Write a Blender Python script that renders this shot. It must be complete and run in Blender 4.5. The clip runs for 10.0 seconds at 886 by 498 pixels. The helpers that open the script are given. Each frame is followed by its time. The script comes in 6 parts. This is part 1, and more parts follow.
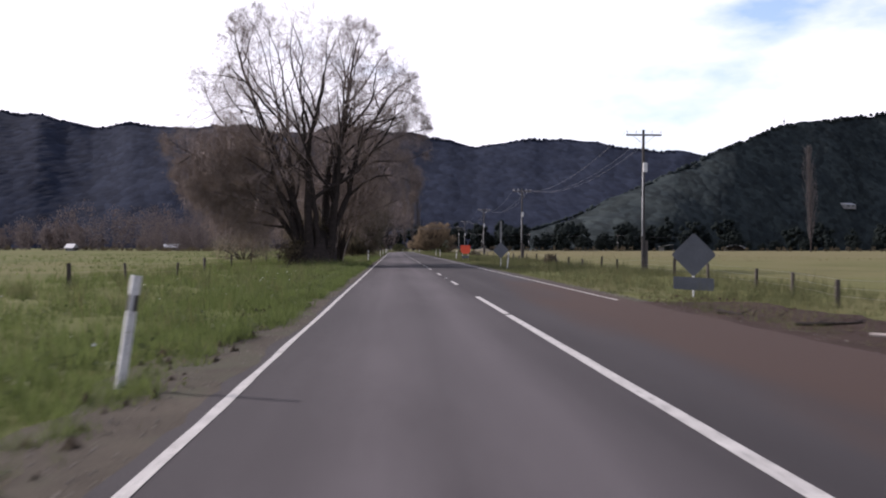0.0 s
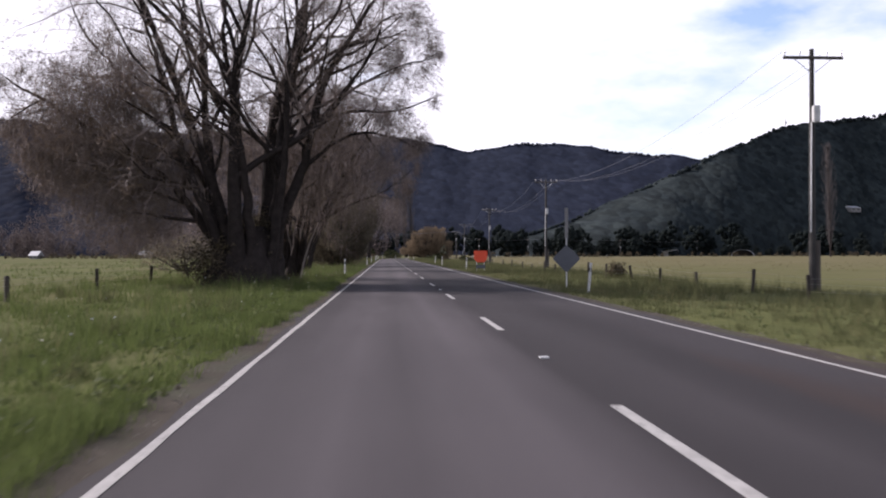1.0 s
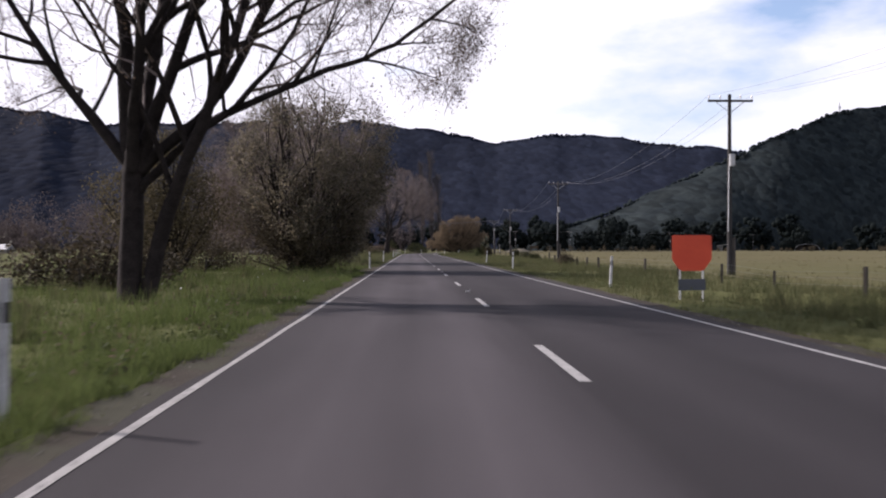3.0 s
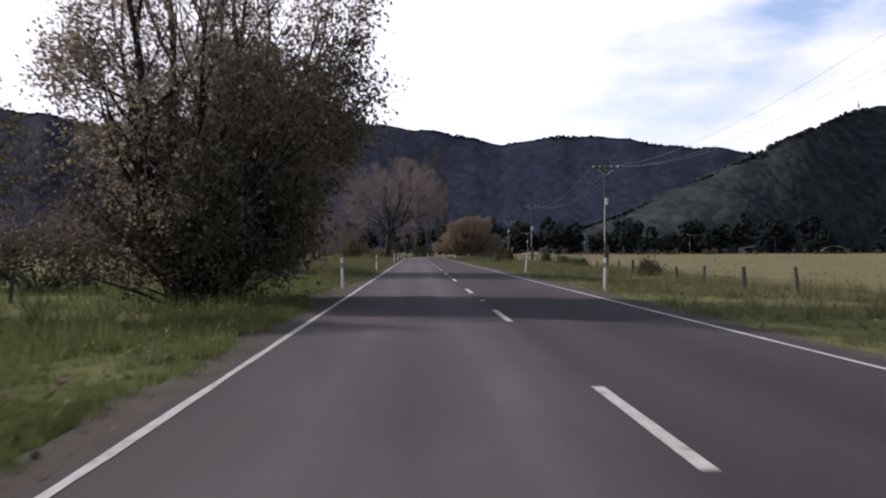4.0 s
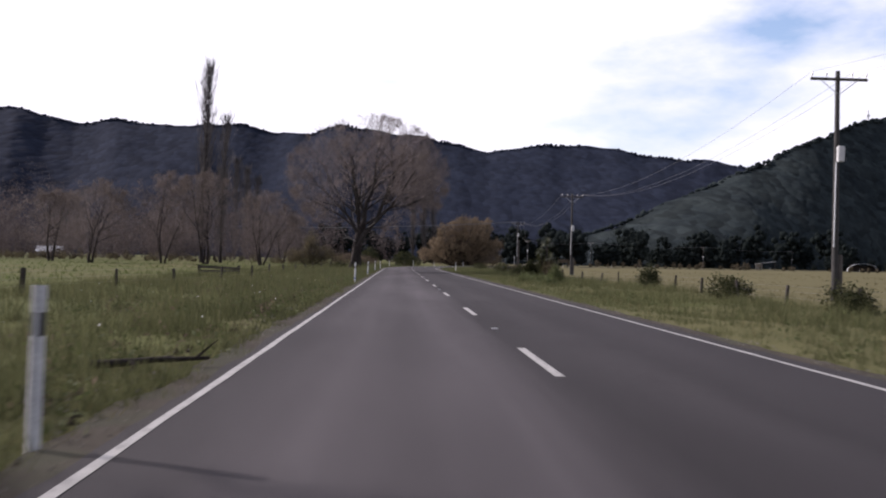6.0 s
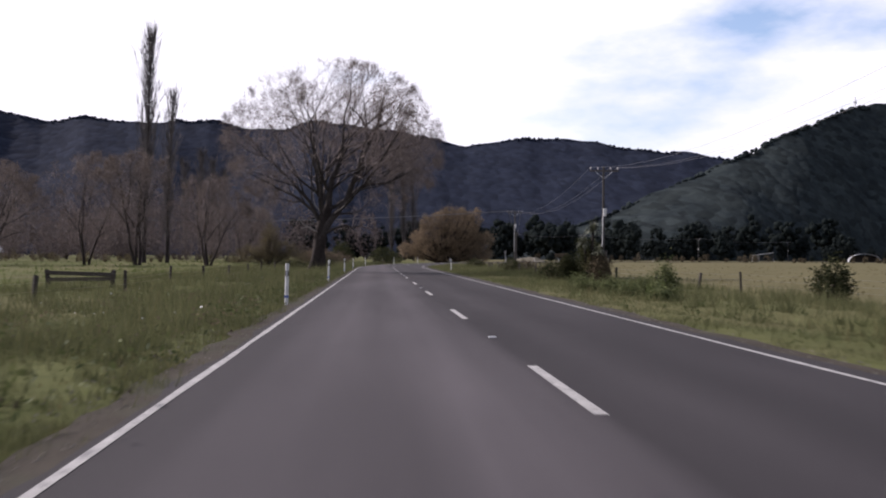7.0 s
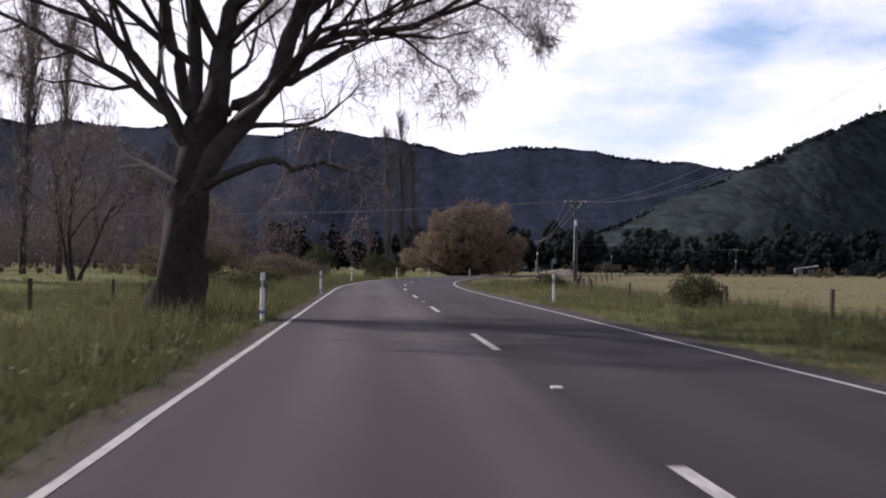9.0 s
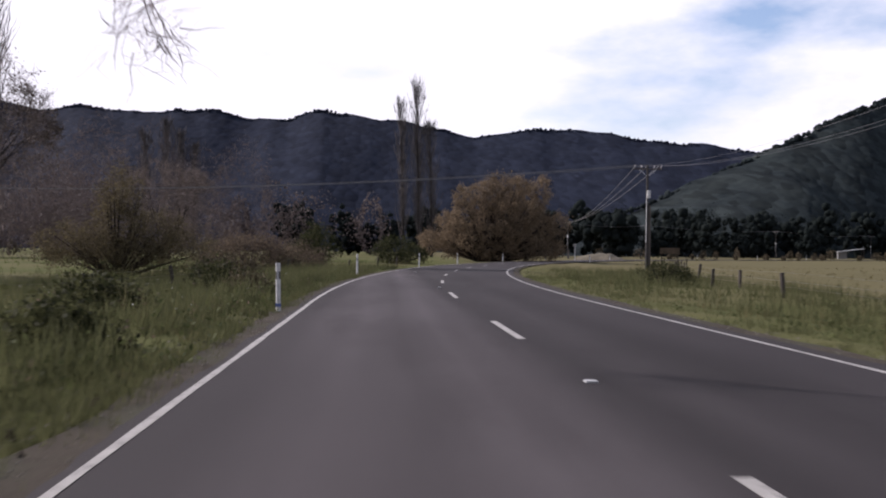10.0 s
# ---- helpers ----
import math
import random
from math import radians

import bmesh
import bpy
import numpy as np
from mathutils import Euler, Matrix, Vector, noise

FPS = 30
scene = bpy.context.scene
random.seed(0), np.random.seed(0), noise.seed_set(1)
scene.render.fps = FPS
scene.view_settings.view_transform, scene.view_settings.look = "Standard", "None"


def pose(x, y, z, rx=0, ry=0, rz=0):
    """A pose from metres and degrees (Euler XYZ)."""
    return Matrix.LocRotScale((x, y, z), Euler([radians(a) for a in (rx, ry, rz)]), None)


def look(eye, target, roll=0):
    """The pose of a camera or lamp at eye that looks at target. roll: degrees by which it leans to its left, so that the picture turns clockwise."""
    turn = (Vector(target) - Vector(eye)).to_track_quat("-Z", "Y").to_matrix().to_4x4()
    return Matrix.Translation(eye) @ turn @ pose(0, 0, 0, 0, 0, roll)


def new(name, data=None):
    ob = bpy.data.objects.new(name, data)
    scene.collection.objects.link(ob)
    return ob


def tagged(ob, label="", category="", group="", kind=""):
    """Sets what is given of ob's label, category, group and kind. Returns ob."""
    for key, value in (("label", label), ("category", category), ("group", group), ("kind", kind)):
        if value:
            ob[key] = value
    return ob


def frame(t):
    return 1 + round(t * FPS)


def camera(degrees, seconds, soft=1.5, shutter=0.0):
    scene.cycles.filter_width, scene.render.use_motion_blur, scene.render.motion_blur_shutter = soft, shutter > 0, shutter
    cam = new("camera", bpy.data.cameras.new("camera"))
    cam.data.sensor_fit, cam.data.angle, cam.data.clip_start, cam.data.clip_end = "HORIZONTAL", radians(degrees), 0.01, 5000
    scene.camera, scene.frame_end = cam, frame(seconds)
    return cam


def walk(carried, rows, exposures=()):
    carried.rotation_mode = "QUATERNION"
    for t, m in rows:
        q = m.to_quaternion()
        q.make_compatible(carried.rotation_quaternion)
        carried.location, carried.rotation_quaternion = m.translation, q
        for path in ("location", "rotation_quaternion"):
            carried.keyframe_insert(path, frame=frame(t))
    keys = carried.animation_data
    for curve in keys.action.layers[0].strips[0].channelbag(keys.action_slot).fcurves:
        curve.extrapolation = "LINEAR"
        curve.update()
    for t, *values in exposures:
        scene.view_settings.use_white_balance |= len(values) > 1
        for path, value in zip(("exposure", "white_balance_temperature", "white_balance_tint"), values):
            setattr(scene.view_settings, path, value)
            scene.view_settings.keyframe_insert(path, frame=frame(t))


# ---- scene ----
cam = camera(52.8, 10.0, 2.0, 0.15)
# seconds, x, y, z, yaw, pitch, roll
ROWS = [
    (0.0, -2.033, 0.004, 1.174, -3.141, -0.052, -0.113),
    (0.5, -1.893, 12.754, 1.170, -3.366, -0.113, -0.121),
    (1.0, -1.828, 24.530, 1.211, -3.640, 0.337, 0.119),
    (1.2, -1.721, 29.368, 1.204, -3.708, 1.844, -0.971),
    (1.5, -1.703, 35.995, 1.232, -3.238, 0.057, 0.685),
    (2.0, -1.579, 47.620, 1.254, -3.494, 1.177, -0.173),
    (2.2, -1.506, 52.552, 1.195, -3.238, 1.059, -0.676),
    (2.5, -1.529, 59.381, 1.187, -2.886, 0.565, -0.173),
    (2.7, -1.509, 63.982, 1.156, -2.348, -0.031, -0.076),
    (4.0, -1.547, 93.963, 1.159, -1.723, 0.164, 0.110),
    (4.5, -1.680, 105.315, 1.132, -2.066, 1.335, -1.312),
    (5.0, -1.673, 116.888, 1.138, -1.846, 0.079, -0.889),
    (5.5, -1.684, 128.244, 1.166, -2.233, 0.743, -1.324),
    (7.0, -1.666, 162.157, 1.160, -4.310, 0.466, -0.409),
    (7.5, -1.709, 173.232, 1.162, -4.396, 0.390, -1.050),
    (8.0, -1.711, 184.271, 1.130, -4.355, 0.967, -0.477),
    (8.5, -1.747, 195.331, 1.105, -4.146, 0.736, -0.498),
    (9.0, -1.765, 206.591, 1.116, -4.784, 1.165, -0.838),
    (9.5, -1.847, 217.027, 1.145, -4.623, 1.400, -0.702),
    (10.0, -1.825, 227.172, 1.124, -3.976, 0.152, -0.612),
]
EXPOSURES = [(0.0, 1.05, 6200, 22), (1.2, 0.95, 6200, 22), (2.0, 0.8, 6200, 22), (9.0, 0.8, 6200, 22), (10.0, 0.7, 6200, 22)]
walk(cam, [(t, pose(x, y, z, 90 + pitch, roll, yaw)) for t, x, y, z, yaw, pitch, roll in ROWS], EXPOSURES)

# ---- light ----
SUN_AZ = radians(-64.0)      # from the road's direction, towards the left
SUN_EL = radians(31.0)
world = bpy.data.worlds.new("sky")
scene.world = world
world.use_nodes = True
wn, wl = world.node_tree.nodes, world.node_tree.links
wn.clear()
w_out, w_bg, w_sky = wn.new("ShaderNodeOutputWorld"), wn.new("ShaderNodeBackground"), wn.new("ShaderNodeTexSky")
w_sky.sky_type, w_sky.sun_disc = "NISHITA", False
w_sky.sun_elevation, w_sky.sun_rotation = SUN_EL, SUN_AZ
w_sky.air_density, w_sky.dust_density = 1.0, 2.0
w_map, w_co = wn.new("ShaderNodeMapping"), wn.new("ShaderNodeTexCoord")
w_map.inputs["Scale"].default_value = (1.0, 1.0, 2.6)
w_map.inputs["Location"].default_value = (0.35, 0.1, 0.4)
w_noise = wn.new("ShaderNodeTexNoise")
w_noise.inputs["Scale"].default_value, w_noise.inputs["Detail"].default_value = 2.3, 7.0
w_noise.inputs["Roughness"].default_value = 0.55
w_ramp = wn.new("ShaderNodeValToRGB")
w_ramp.color_ramp.elements[0].position, w_ramp.color_ramp.elements[1].position = 0.44, 0.6
w_grey = wn.new("ShaderNodeTexNoise")
w_grey.inputs["Scale"].default_value, w_grey.inputs["Detail"].default_value = 3.1, 5.0
w_cloud = wn.new("ShaderNodeMix")
w_cloud.data_type = "RGBA"
w_cloud.inputs["A"].default_value, w_cloud.inputs["B"].default_value = (11.6, 11.7, 12.1, 1), (15.0, 14.9, 15.0, 1)
w_mix = wn.new("ShaderNodeMix")
w_mix.data_type = "RGBA"
wl.new(w_co.outputs["Generated"], w_map.inputs["Vector"])
wl.new(w_map.outputs["Vector"], w_noise.inputs["Vector"])
wl.new(w_map.outputs["Vector"], w_grey.inputs["Vector"])
# the cloud is thinner to the right of the road
w_dot = wn.new("ShaderNodeVectorMath")
w_dot.operation = "DOT_PRODUCT"
w_dot.inputs[1].default_value = (0.40, 0.88, 0.235)
w_thin = wn.new("ShaderNodeMapRange")
w_thin.inputs["From Min"].default_value, w_thin.inputs["From Max"].default_value = 0.955, 1.0
w_thin.inputs["To Min"].default_value, w_thin.inputs["To Max"].default_value = 0.05, -0.1
w_sum = wn.new("ShaderNodeMath")
wl.new(w_co.outputs["Generated"], w_dot.inputs[0])
wl.new(w_dot.outputs["Value"], w_thin.inputs["Value"])
wl.new(w_noise.outputs["Fac"], w_sum.inputs[0])
wl.new(w_thin.outputs["Result"], w_sum.inputs[1])
# cloud closes up towards the horizon and opens overhead
w_sep, w_low, w_sum2 = wn.new("ShaderNodeSeparateXYZ"), wn.new("ShaderNodeMapRange"), wn.new("ShaderNodeMath")
w_low.inputs["From Min"].default_value, w_low.inputs["From Max"].default_value = 0.12, 0.65
w_low.inputs["To Min"].default_value, w_low.inputs["To Max"].default_value = 0.11, -0.08
wl.new(w_co.outputs["Generated"], w_sep.inputs["Vector"])
wl.new(w_sep.outputs["Z"], w_low.inputs["Value"])
wl.new(w_sum.outputs[0], w_sum2.inputs[0])
wl.new(w_low.outputs["Result"], w_sum2.inputs[1])
wl.new(w_sum2.outputs[0], w_ramp.inputs["Fac"])
wl.new(w_grey.outputs["Fac"], w_cloud.inputs["Factor"])
wl.new(w_ramp.outputs["Color"], w_mix.inputs["Factor"])
w_gain = wn.new("ShaderNodeVectorMath")
w_gain.operation = "SCALE"
w_gain.inputs["Scale"].default_value = 2.3
wl.new(w_sky.outputs["Color"], w_gain.inputs[0])
wl.new(w_gain.outputs["Vector"], w_mix.inputs["A"])
wl.new(w_cloud.outputs["Result"], w_mix.inputs["B"])
wl.new(w_mix.outputs["Result"], w_bg.inputs["Color"])
w_bg.inputs["Strength"].default_value = 0.05
wl.new(w_bg.outputs["Background"], w_out.inputs["Surface"])
sun = new("sun", bpy.data.lights.new("sun", "SUN"))
sun.data.energy, sun.data.angle, sun.data.color = 5.0, radians(1.2), (1.0, 0.93, 0.85)
to_sun = Vector((math.sin(SUN_AZ) * math.cos(SUN_EL), math.cos(SUN_AZ) * math.cos(SUN_EL), math.sin(SUN_EL)))
sun.matrix_world = look(Vector((0, 100, 60)), Vector((0, 100, 60)) - to_sun)


# ---- materials ----
def material(name, dark, light, rough=0.85, scale=4.0, fine=40.0, bump=0.2, bump_scale=60.0, metal=0.0,
             spec=0.3, per_object=0.0, per_island=0.0, stain=None, stain_scale=0.4, stain_cut=0.55, thin=0.0, along=1.0):
    m = bpy.data.materials.new(name)
    m.use_nodes = True
    n, l = m.node_tree.nodes, m.node_tree.links
    b = n["Principled BSDF"]
    co = n.new("ShaderNodeNewGeometry")
    big, small = n.new("ShaderNodeTexNoise"), n.new("ShaderNodeTexNoise")
    big.inputs["Scale"].default_value, big.inputs["Detail"].default_value = scale, 6
    small.inputs["Scale"].default_value, small.inputs["Detail"].default_value = fine, 4
    place = n.new("ShaderNodeMapping")
    place.inputs["Scale"].default_value = (1.0, along, 1.0)
    l.new(co.outputs["Position"], place.inputs["Vector"])
    l.new(place.outputs["Vector"], big.inputs["Vector"])
    l.new(co.outputs["Position"], small.inputs["Vector"])
    add = n.new("ShaderNodeMath")
    add.operation = "MULTIPLY_ADD"
    add.inputs[1].default_value, add.inputs[2].default_value = 0.45, 0.0
    l.new(small.outputs["Fac"], add.inputs[0])
    add2 = n.new("ShaderNodeMath")
    add2.operation = "MULTIPLY_ADD"
    add2.inputs[1].default_value = 0.55
    l.new(big.outputs["Fac"], add2.inputs[0])
    l.new(add.outputs[0], add2.inputs[2])
    fac = add2.outputs[0]
    stretch = n.new("ShaderNodeMapRange")
    stretch.inputs["From Min"].default_value, stretch.inputs["From Max"].default_value = 0.3, 0.7
    l.new(fac, stretch.inputs["Value"])
    fac = stretch.outputs["Result"]
    for amount, node, out in ((per_object, "ShaderNodeObjectInfo", "Random"), (per_island, "ShaderNodeNewGeometry", "Random Per Island")):
        if amount:
            o, mm = n.new(node), n.new("ShaderNodeMath")
            mm.operation = "MULTIPLY_ADD"
            mm.inputs[1].default_value = amount
            l.new(o.outputs[out], mm.inputs[0])
            sub = n.new("ShaderNodeMath")
            sub.operation = "SUBTRACT"
            sub.inputs[1].default_value = amount / 2
            l.new(fac, sub.inputs[0])
            l.new(sub.outputs[0], mm.inputs[2])
            fac = mm.outputs[0]
    mix = n.new("ShaderNodeMix")
    mix.data_type = "RGBA"
    mix.inputs["A"].default_value, mix.inputs["B"].default_value = (*dark, 1), (*light, 1)
    l.new(fac, mix.inputs["Factor"])
    colour = mix.outputs["Result"]
    if stain:
        sn, sr, sm = n.new("ShaderNodeTexNoise"), n.new("ShaderNodeMapRange"), n.new("ShaderNodeMix")
        sn.inputs["Scale"].default_value, sn.inputs["Detail"].default_value = stain_scale, 8
        sn.inputs["Roughness"].default_value = 0.62
        l.new(place.outputs["Vector"], sn.inputs["Vector"])
        sr.inputs["From Min"].default_value, sr.inputs["From Max"].default_value = stain_cut, stain_cut + 0.1
        l.new(sn.outputs["Fac"], sr.inputs["Value"])
        sm.data_type = "RGBA"
        sm.inputs["B"].default_value = (*stain, 1)
        l.new(sr.outputs["Result"], sm.inputs["Factor"])
        l.new(colour, sm.inputs["A"])
        colour = sm.outputs["Result"]
    l.new(colour, b.inputs["Base Color"])
    b.inputs["Roughness"].default_value, b.inputs["Metallic"].default_value = rough, metal
    b.inputs["Specular IOR Level"].default_value = spec
    if bump:
        bn, bu = n.new("ShaderNodeTexNoise"), n.new("ShaderNodeBump")
        bn.inputs["Scale"].default_value, bn.inputs["Detail"].default_value = bump_scale, 5
        l.new(co.outputs["Position"], bn.inputs["Vector"])
        bu.inputs["Strength"].default_value, bu.inputs["Distance"].default_value = bump, 0.02
        l.new(bn.outputs["Fac"], bu.inputs["Height"])
        l.new(bu.outputs["Normal"], b.inputs["Normal"])
    if thin:
        tr, ms = n.new("ShaderNodeBsdfTranslucent"), n.new("ShaderNodeMixShader")
        ms.inputs["Fac"].default_value = thin
        l.new(colour, tr.inputs["Color"])
        l.new(b.outputs["BSDF"], ms.inputs[1])
        l.new(tr.outputs["BSDF"], ms.inputs[2])
        l.new(ms.outputs["Shader"], n["Material Output"].inputs["Surface"])
    return m


M_ROAD = material("asphalt_chipseal", (0.02, 0.0182, 0.019), (0.043, 0.039, 0.04), 0.92, 0.42, 90, 0.4, 130, spec=0.12, stain=(0.027, 0.0243, 0.025), stain_scale=0.3, stain_cut=0.53, along=0.22)


def wear(m):
    """Wheel tracks polished lighter along the lanes, with streaks, by the distance across the straight road."""
    n, l = m.node_tree.nodes, m.node_tree.links
    b = n["Principled BSDF"]
    old = b.inputs["Base Color"].links[0].from_socket
    geo, sep, ramp, mul = n.new("ShaderNodeNewGeometry"), n.new("ShaderNodeSeparateXYZ"), n.new("ShaderNodeValToRGB"), n.new("ShaderNodeMix")
    mp, streak, shift = n.new("ShaderNodeMapping"), n.new("ShaderNodeTexNoise"), n.new("ShaderNodeMath")
    mp.inputs["Scale"].default_value = (1.6, 0.05, 1.0)
    streak.inputs["Scale"].default_value, streak.inputs["Detail"].default_value = 1.0, 6
    l.new(geo.outputs["Position"], mp.inputs["Vector"])
    l.new(mp.outputs["Vector"], streak.inputs["Vector"])
    l.new(geo.outputs["Position"], sep.inputs["Vector"])
    shift.operation = "MULTIPLY_ADD"
    shift.inputs[1].default_value = 1.1
    l.new(streak.outputs["Fac"], shift.inputs[0])
    l.new(sep.outputs["X"], shift.inputs[2])
    rng_ = n.new("ShaderNodeMapRange")
    rng_.inputs["From Min"].default_value, rng_.inputs["From Max"].default_value = -3.1, 4.1
    l.new(shift.outputs[0], rng_.inputs["Value"])
    l.new(rng_.outputs["Result"], ramp.inputs["Fac"])
    ramp.color_ramp.elements[0].position, ramp.color_ramp.elements[0].color = 0.0, (0.72, 0.72, 0.72, 1)
    ramp.color_ramp.elements[1].position, ramp.color_ramp.elements[1].color = 1.0, (0.78, 0.78, 0.8, 1)
    for at, v in ((0.1, 1.0), (0.2, 1.5), (0.29, 1.15), (0.38, 1.65), (0.45, 1.2), (0.51, 0.66), (0.62, 0.82), (0.72, 0.62), (0.84, 0.8)):
        e = ramp.color_ramp.elements.new(at)
        e.color = (v, v * 0.985, v, 1)
    mul.data_type, mul.blend_type = "RGBA", "MULTIPLY"
    mul.inputs["Factor"].default_value = 1.0
    l.new(old, mul.inputs["A"])
    l.new(ramp.outputs["Color"], mul.inputs["B"])
    l.new(mul.outputs["Result"], b.inputs["Base Color"])


wear(M_ROAD)


def clay_stain(m):
    """Clay carried onto the lane from the farm entrance."""
    n, l = m.node_tree.nodes, m.node_tree.links
    b = n["Principled BSDF"]
    old = b.inputs["Base Color"].links[0].from_socket
    geo, sep, tex, mp = n.new("ShaderNodeNewGeometry"), n.new("ShaderNodeSeparateXYZ"), n.new("ShaderNodeTexNoise"), n.new("ShaderNodeMapping")
    mp.inputs["Scale"].default_value = (1.2, 0.16, 1.0)
    tex.inputs["Scale"].default_value, tex.inputs["Detail"].default_value = 1.0, 8
    l.new(geo.outputs["Position"], sep.inputs["Vector"])
    l.new(geo.outputs["Position"], mp.inputs["Vector"])
    l.new(mp.outputs["Vector"], tex.inputs["Vector"])
    total = tex.outputs["Fac"]
    for axis, a, b_, v0, v1 in (("X", 0.2, 2.0, -0.55, 0.28), ("Y", 18.0, 44.0, 0.16, -0.75)):
        r, s = n.new("ShaderNodeMapRange"), n.new("ShaderNodeMath")
        r.inputs["From Min"].default_value, r.inputs["From Max"].default_value = a, b_
        r.inputs["To Min"].default_value, r.inputs["To Max"].default_value = v0, v1
        l.new(sep.outputs[axis], r.inputs["Value"])
        l.new(total, s.inputs[0])
        l.new(r.outputs["Result"], s.inputs[1])
        total = s.outputs[0]
    f, mix = n.new("ShaderNodeMapRange"), n.new("ShaderNodeMix")
    f.inputs["From Min"].default_value, f.inputs["From Max"].default_value = 0.3, 0.75
    l.new(total, f.inputs["Value"])
    mix.data_type = "RGBA"
    mix.inputs["B"].default_value = (0.032, 0.0205, 0.0162, 1)
    l.new(f.outputs["Result"], mix.inputs["Factor"])
    l.new(old, mix.inputs["A"])
    l.new(mix.outputs["Result"], b.inputs["Base Color"])


clay_stain(M_ROAD)
M_PAINT = material("road_paint_worn", (0.15, 0.145, 0.134), (0.31, 0.3, 0.278), 0.6, 3.0, 30, 0.2, 90, stain=(0.075, 0.07, 0.068), stain_scale=11, stain_cut=0.55)
M_DIRT = material("gravel_shoulder", (0.022, 0.0185, 0.0145), (0.056, 0.048, 0.037), 0.95, 1.2, 45, 0.6, 60, spec=0.06, stain=(0.04, 0.039, 0.027), stain_scale=0.7, stain_cut=0.5)
M_BANK = material("dry_bank_earth", (0.06, 0.055, 0.042), (0.13, 0.118, 0.09), 0.95, 0.8, 20, 0.4, 20, spec=0.05)
M_CLOD = material("dark_turf_clods", (0.012, 0.01, 0.008), (0.035, 0.028, 0.02), 1.0, 3, 30, 0.3, 40, spec=0.03, per_island=0.6)
M_STONE = material("loose_stones", (0.05, 0.045, 0.038), (0.13, 0.12, 0.105), 0.95, 3, 30, 0.3, 40, spec=0.06, per_island=0.8)
M_LANE_DIRT = material("clay_on_road", (0.014, 0.0093, 0.0075), (0.034, 0.0228, 0.0182), 0.95, 0.8, 45, 0.3, 60, spec=0.05)
M_FIELD = material("pasture", (0.038, 0.044, 0.016), (0.078, 0.082, 0.033), 1.0, 0.12, 3.0, 0.3, 9, spec=0.02, stain=(0.075, 0.072, 0.034), stain_scale=0.05, stain_cut=0.48)


def dry_paddock(m):
    """The paddock on the right is green at first and grazed to straw further up the valley."""
    n, l = m.node_tree.nodes, m.node_tree.links
    b = n["Principled BSDF"]
    old = b.inputs["Base Color"].links[0].from_socket
    geo, sep, r, mix, tex, dry, up, both = (n.new("ShaderNode" + k) for k in ("NewGeometry", "SeparateXYZ", "MapRange", "Mix", "TexNoise", "Mix", "MapRange", "Math"))
    l.new(geo.outputs["Position"], sep.inputs["Vector"])
    l.new(geo.outputs["Position"], tex.inputs["Vector"])
    tex.inputs["Scale"].default_value, tex.inputs["Detail"].default_value = 0.09, 8
    r.inputs["From Min"].default_value, r.inputs["From Max"].default_value = 8.5, 15.0
    l.new(sep.outputs["X"], r.inputs["Value"])
    up.inputs["From Min"].default_value, up.inputs["From Max"].default_value, up.inputs["To Min"].default_value = 70.0, 170.0, 0.3
    l.new(sep.outputs["Y"], up.inputs["Value"])
    both.operation = "MULTIPLY"
    l.new(r.outputs["Result"], both.inputs[0])
    l.new(up.outputs["Result"], both.inputs[1])
    dry.data_type = mix.data_type = "RGBA"
    dry.inputs["A"].default_value, dry.inputs["B"].default_value = (0.064, 0.059, 0.03, 1), (0.104, 0.093, 0.05, 1)
    l.new(tex.outputs["Fac"], dry.inputs["Factor"])
    l.new(both.outputs[0], mix.inputs["Factor"])
    l.new(old, mix.inputs["A"])
    l.new(dry.outputs["Result"], mix.inputs["B"])
    l.new(mix.outputs["Result"], b.inputs["Base Color"])


dry_paddock(M_FIELD)
M_GRASS = material("grass_blades", (0.042, 0.058, 0.017), (0.094, 0.118, 0.04), 0.8, 0.35, 6, 0, 10, per_island=0.5, thin=0.4, spec=0.08)
M_OLIVE = material("rough_verge_grass", (0.042, 0.048, 0.021), (0.1, 0.103, 0.049), 0.85, 0.35, 6, 0, 10, per_island=0.5, thin=0.35, spec=0.06)
M_DRY = material("dry_grass_blades", (0.066, 0.059, 0.029), (0.135, 0.12, 0.06), 0.85, 0.35, 6, 0, 10, per_island=0.7, thin=0.35, spec=0.06)
M_BARK = material("willow_bark", (0.009, 0.0075, 0.007), (0.034, 0.028, 0.0255), 0.95, 4, 26, 1.0, 22, spec=0.1)
M_BARK_GREY = material("grey_bark", (0.015, 0.013, 0.0125), (0.054, 0.047, 0.043), 0.95, 4, 26, 0.9, 22, spec=0.1)
M_TWIG = material("fine_twigs", (0.085, 0.067, 0.06), (0.21, 0.168, 0.15), 0.85, 1, 9, 0, 10, per_island=0.6)
M_POPLAR = material("poplar_twigs", (0.034, 0.03, 0.03), (0.085, 0.075, 0.073), 0.9, 1, 9, 0, 10, per_island=0.5)
M_LEAF_BROWN = material("withered_leaves", (0.046, 0.036, 0.027), (0.12, 0.095, 0.068), 0.85, 0.6, 6, 0, 10, per_island=0.6, thin=0.4, spec=0.06)
M_LEAF_WILLOW = material("willow_leaf_remnants", (0.06, 0.044, 0.032), (0.17, 0.125, 0.085), 0.8, 0.6, 6, 0, 10, per_island=0.7, thin=0.3, spec=0.1)
M_LEAF_DARK = material("dark_green_leaves", (0.027, 0.025, 0.017), (0.09, 0.072, 0.045), 0.8, 0.8, 6, 0, 10, per_island=0.7, thin=0.2, spec=0.08)
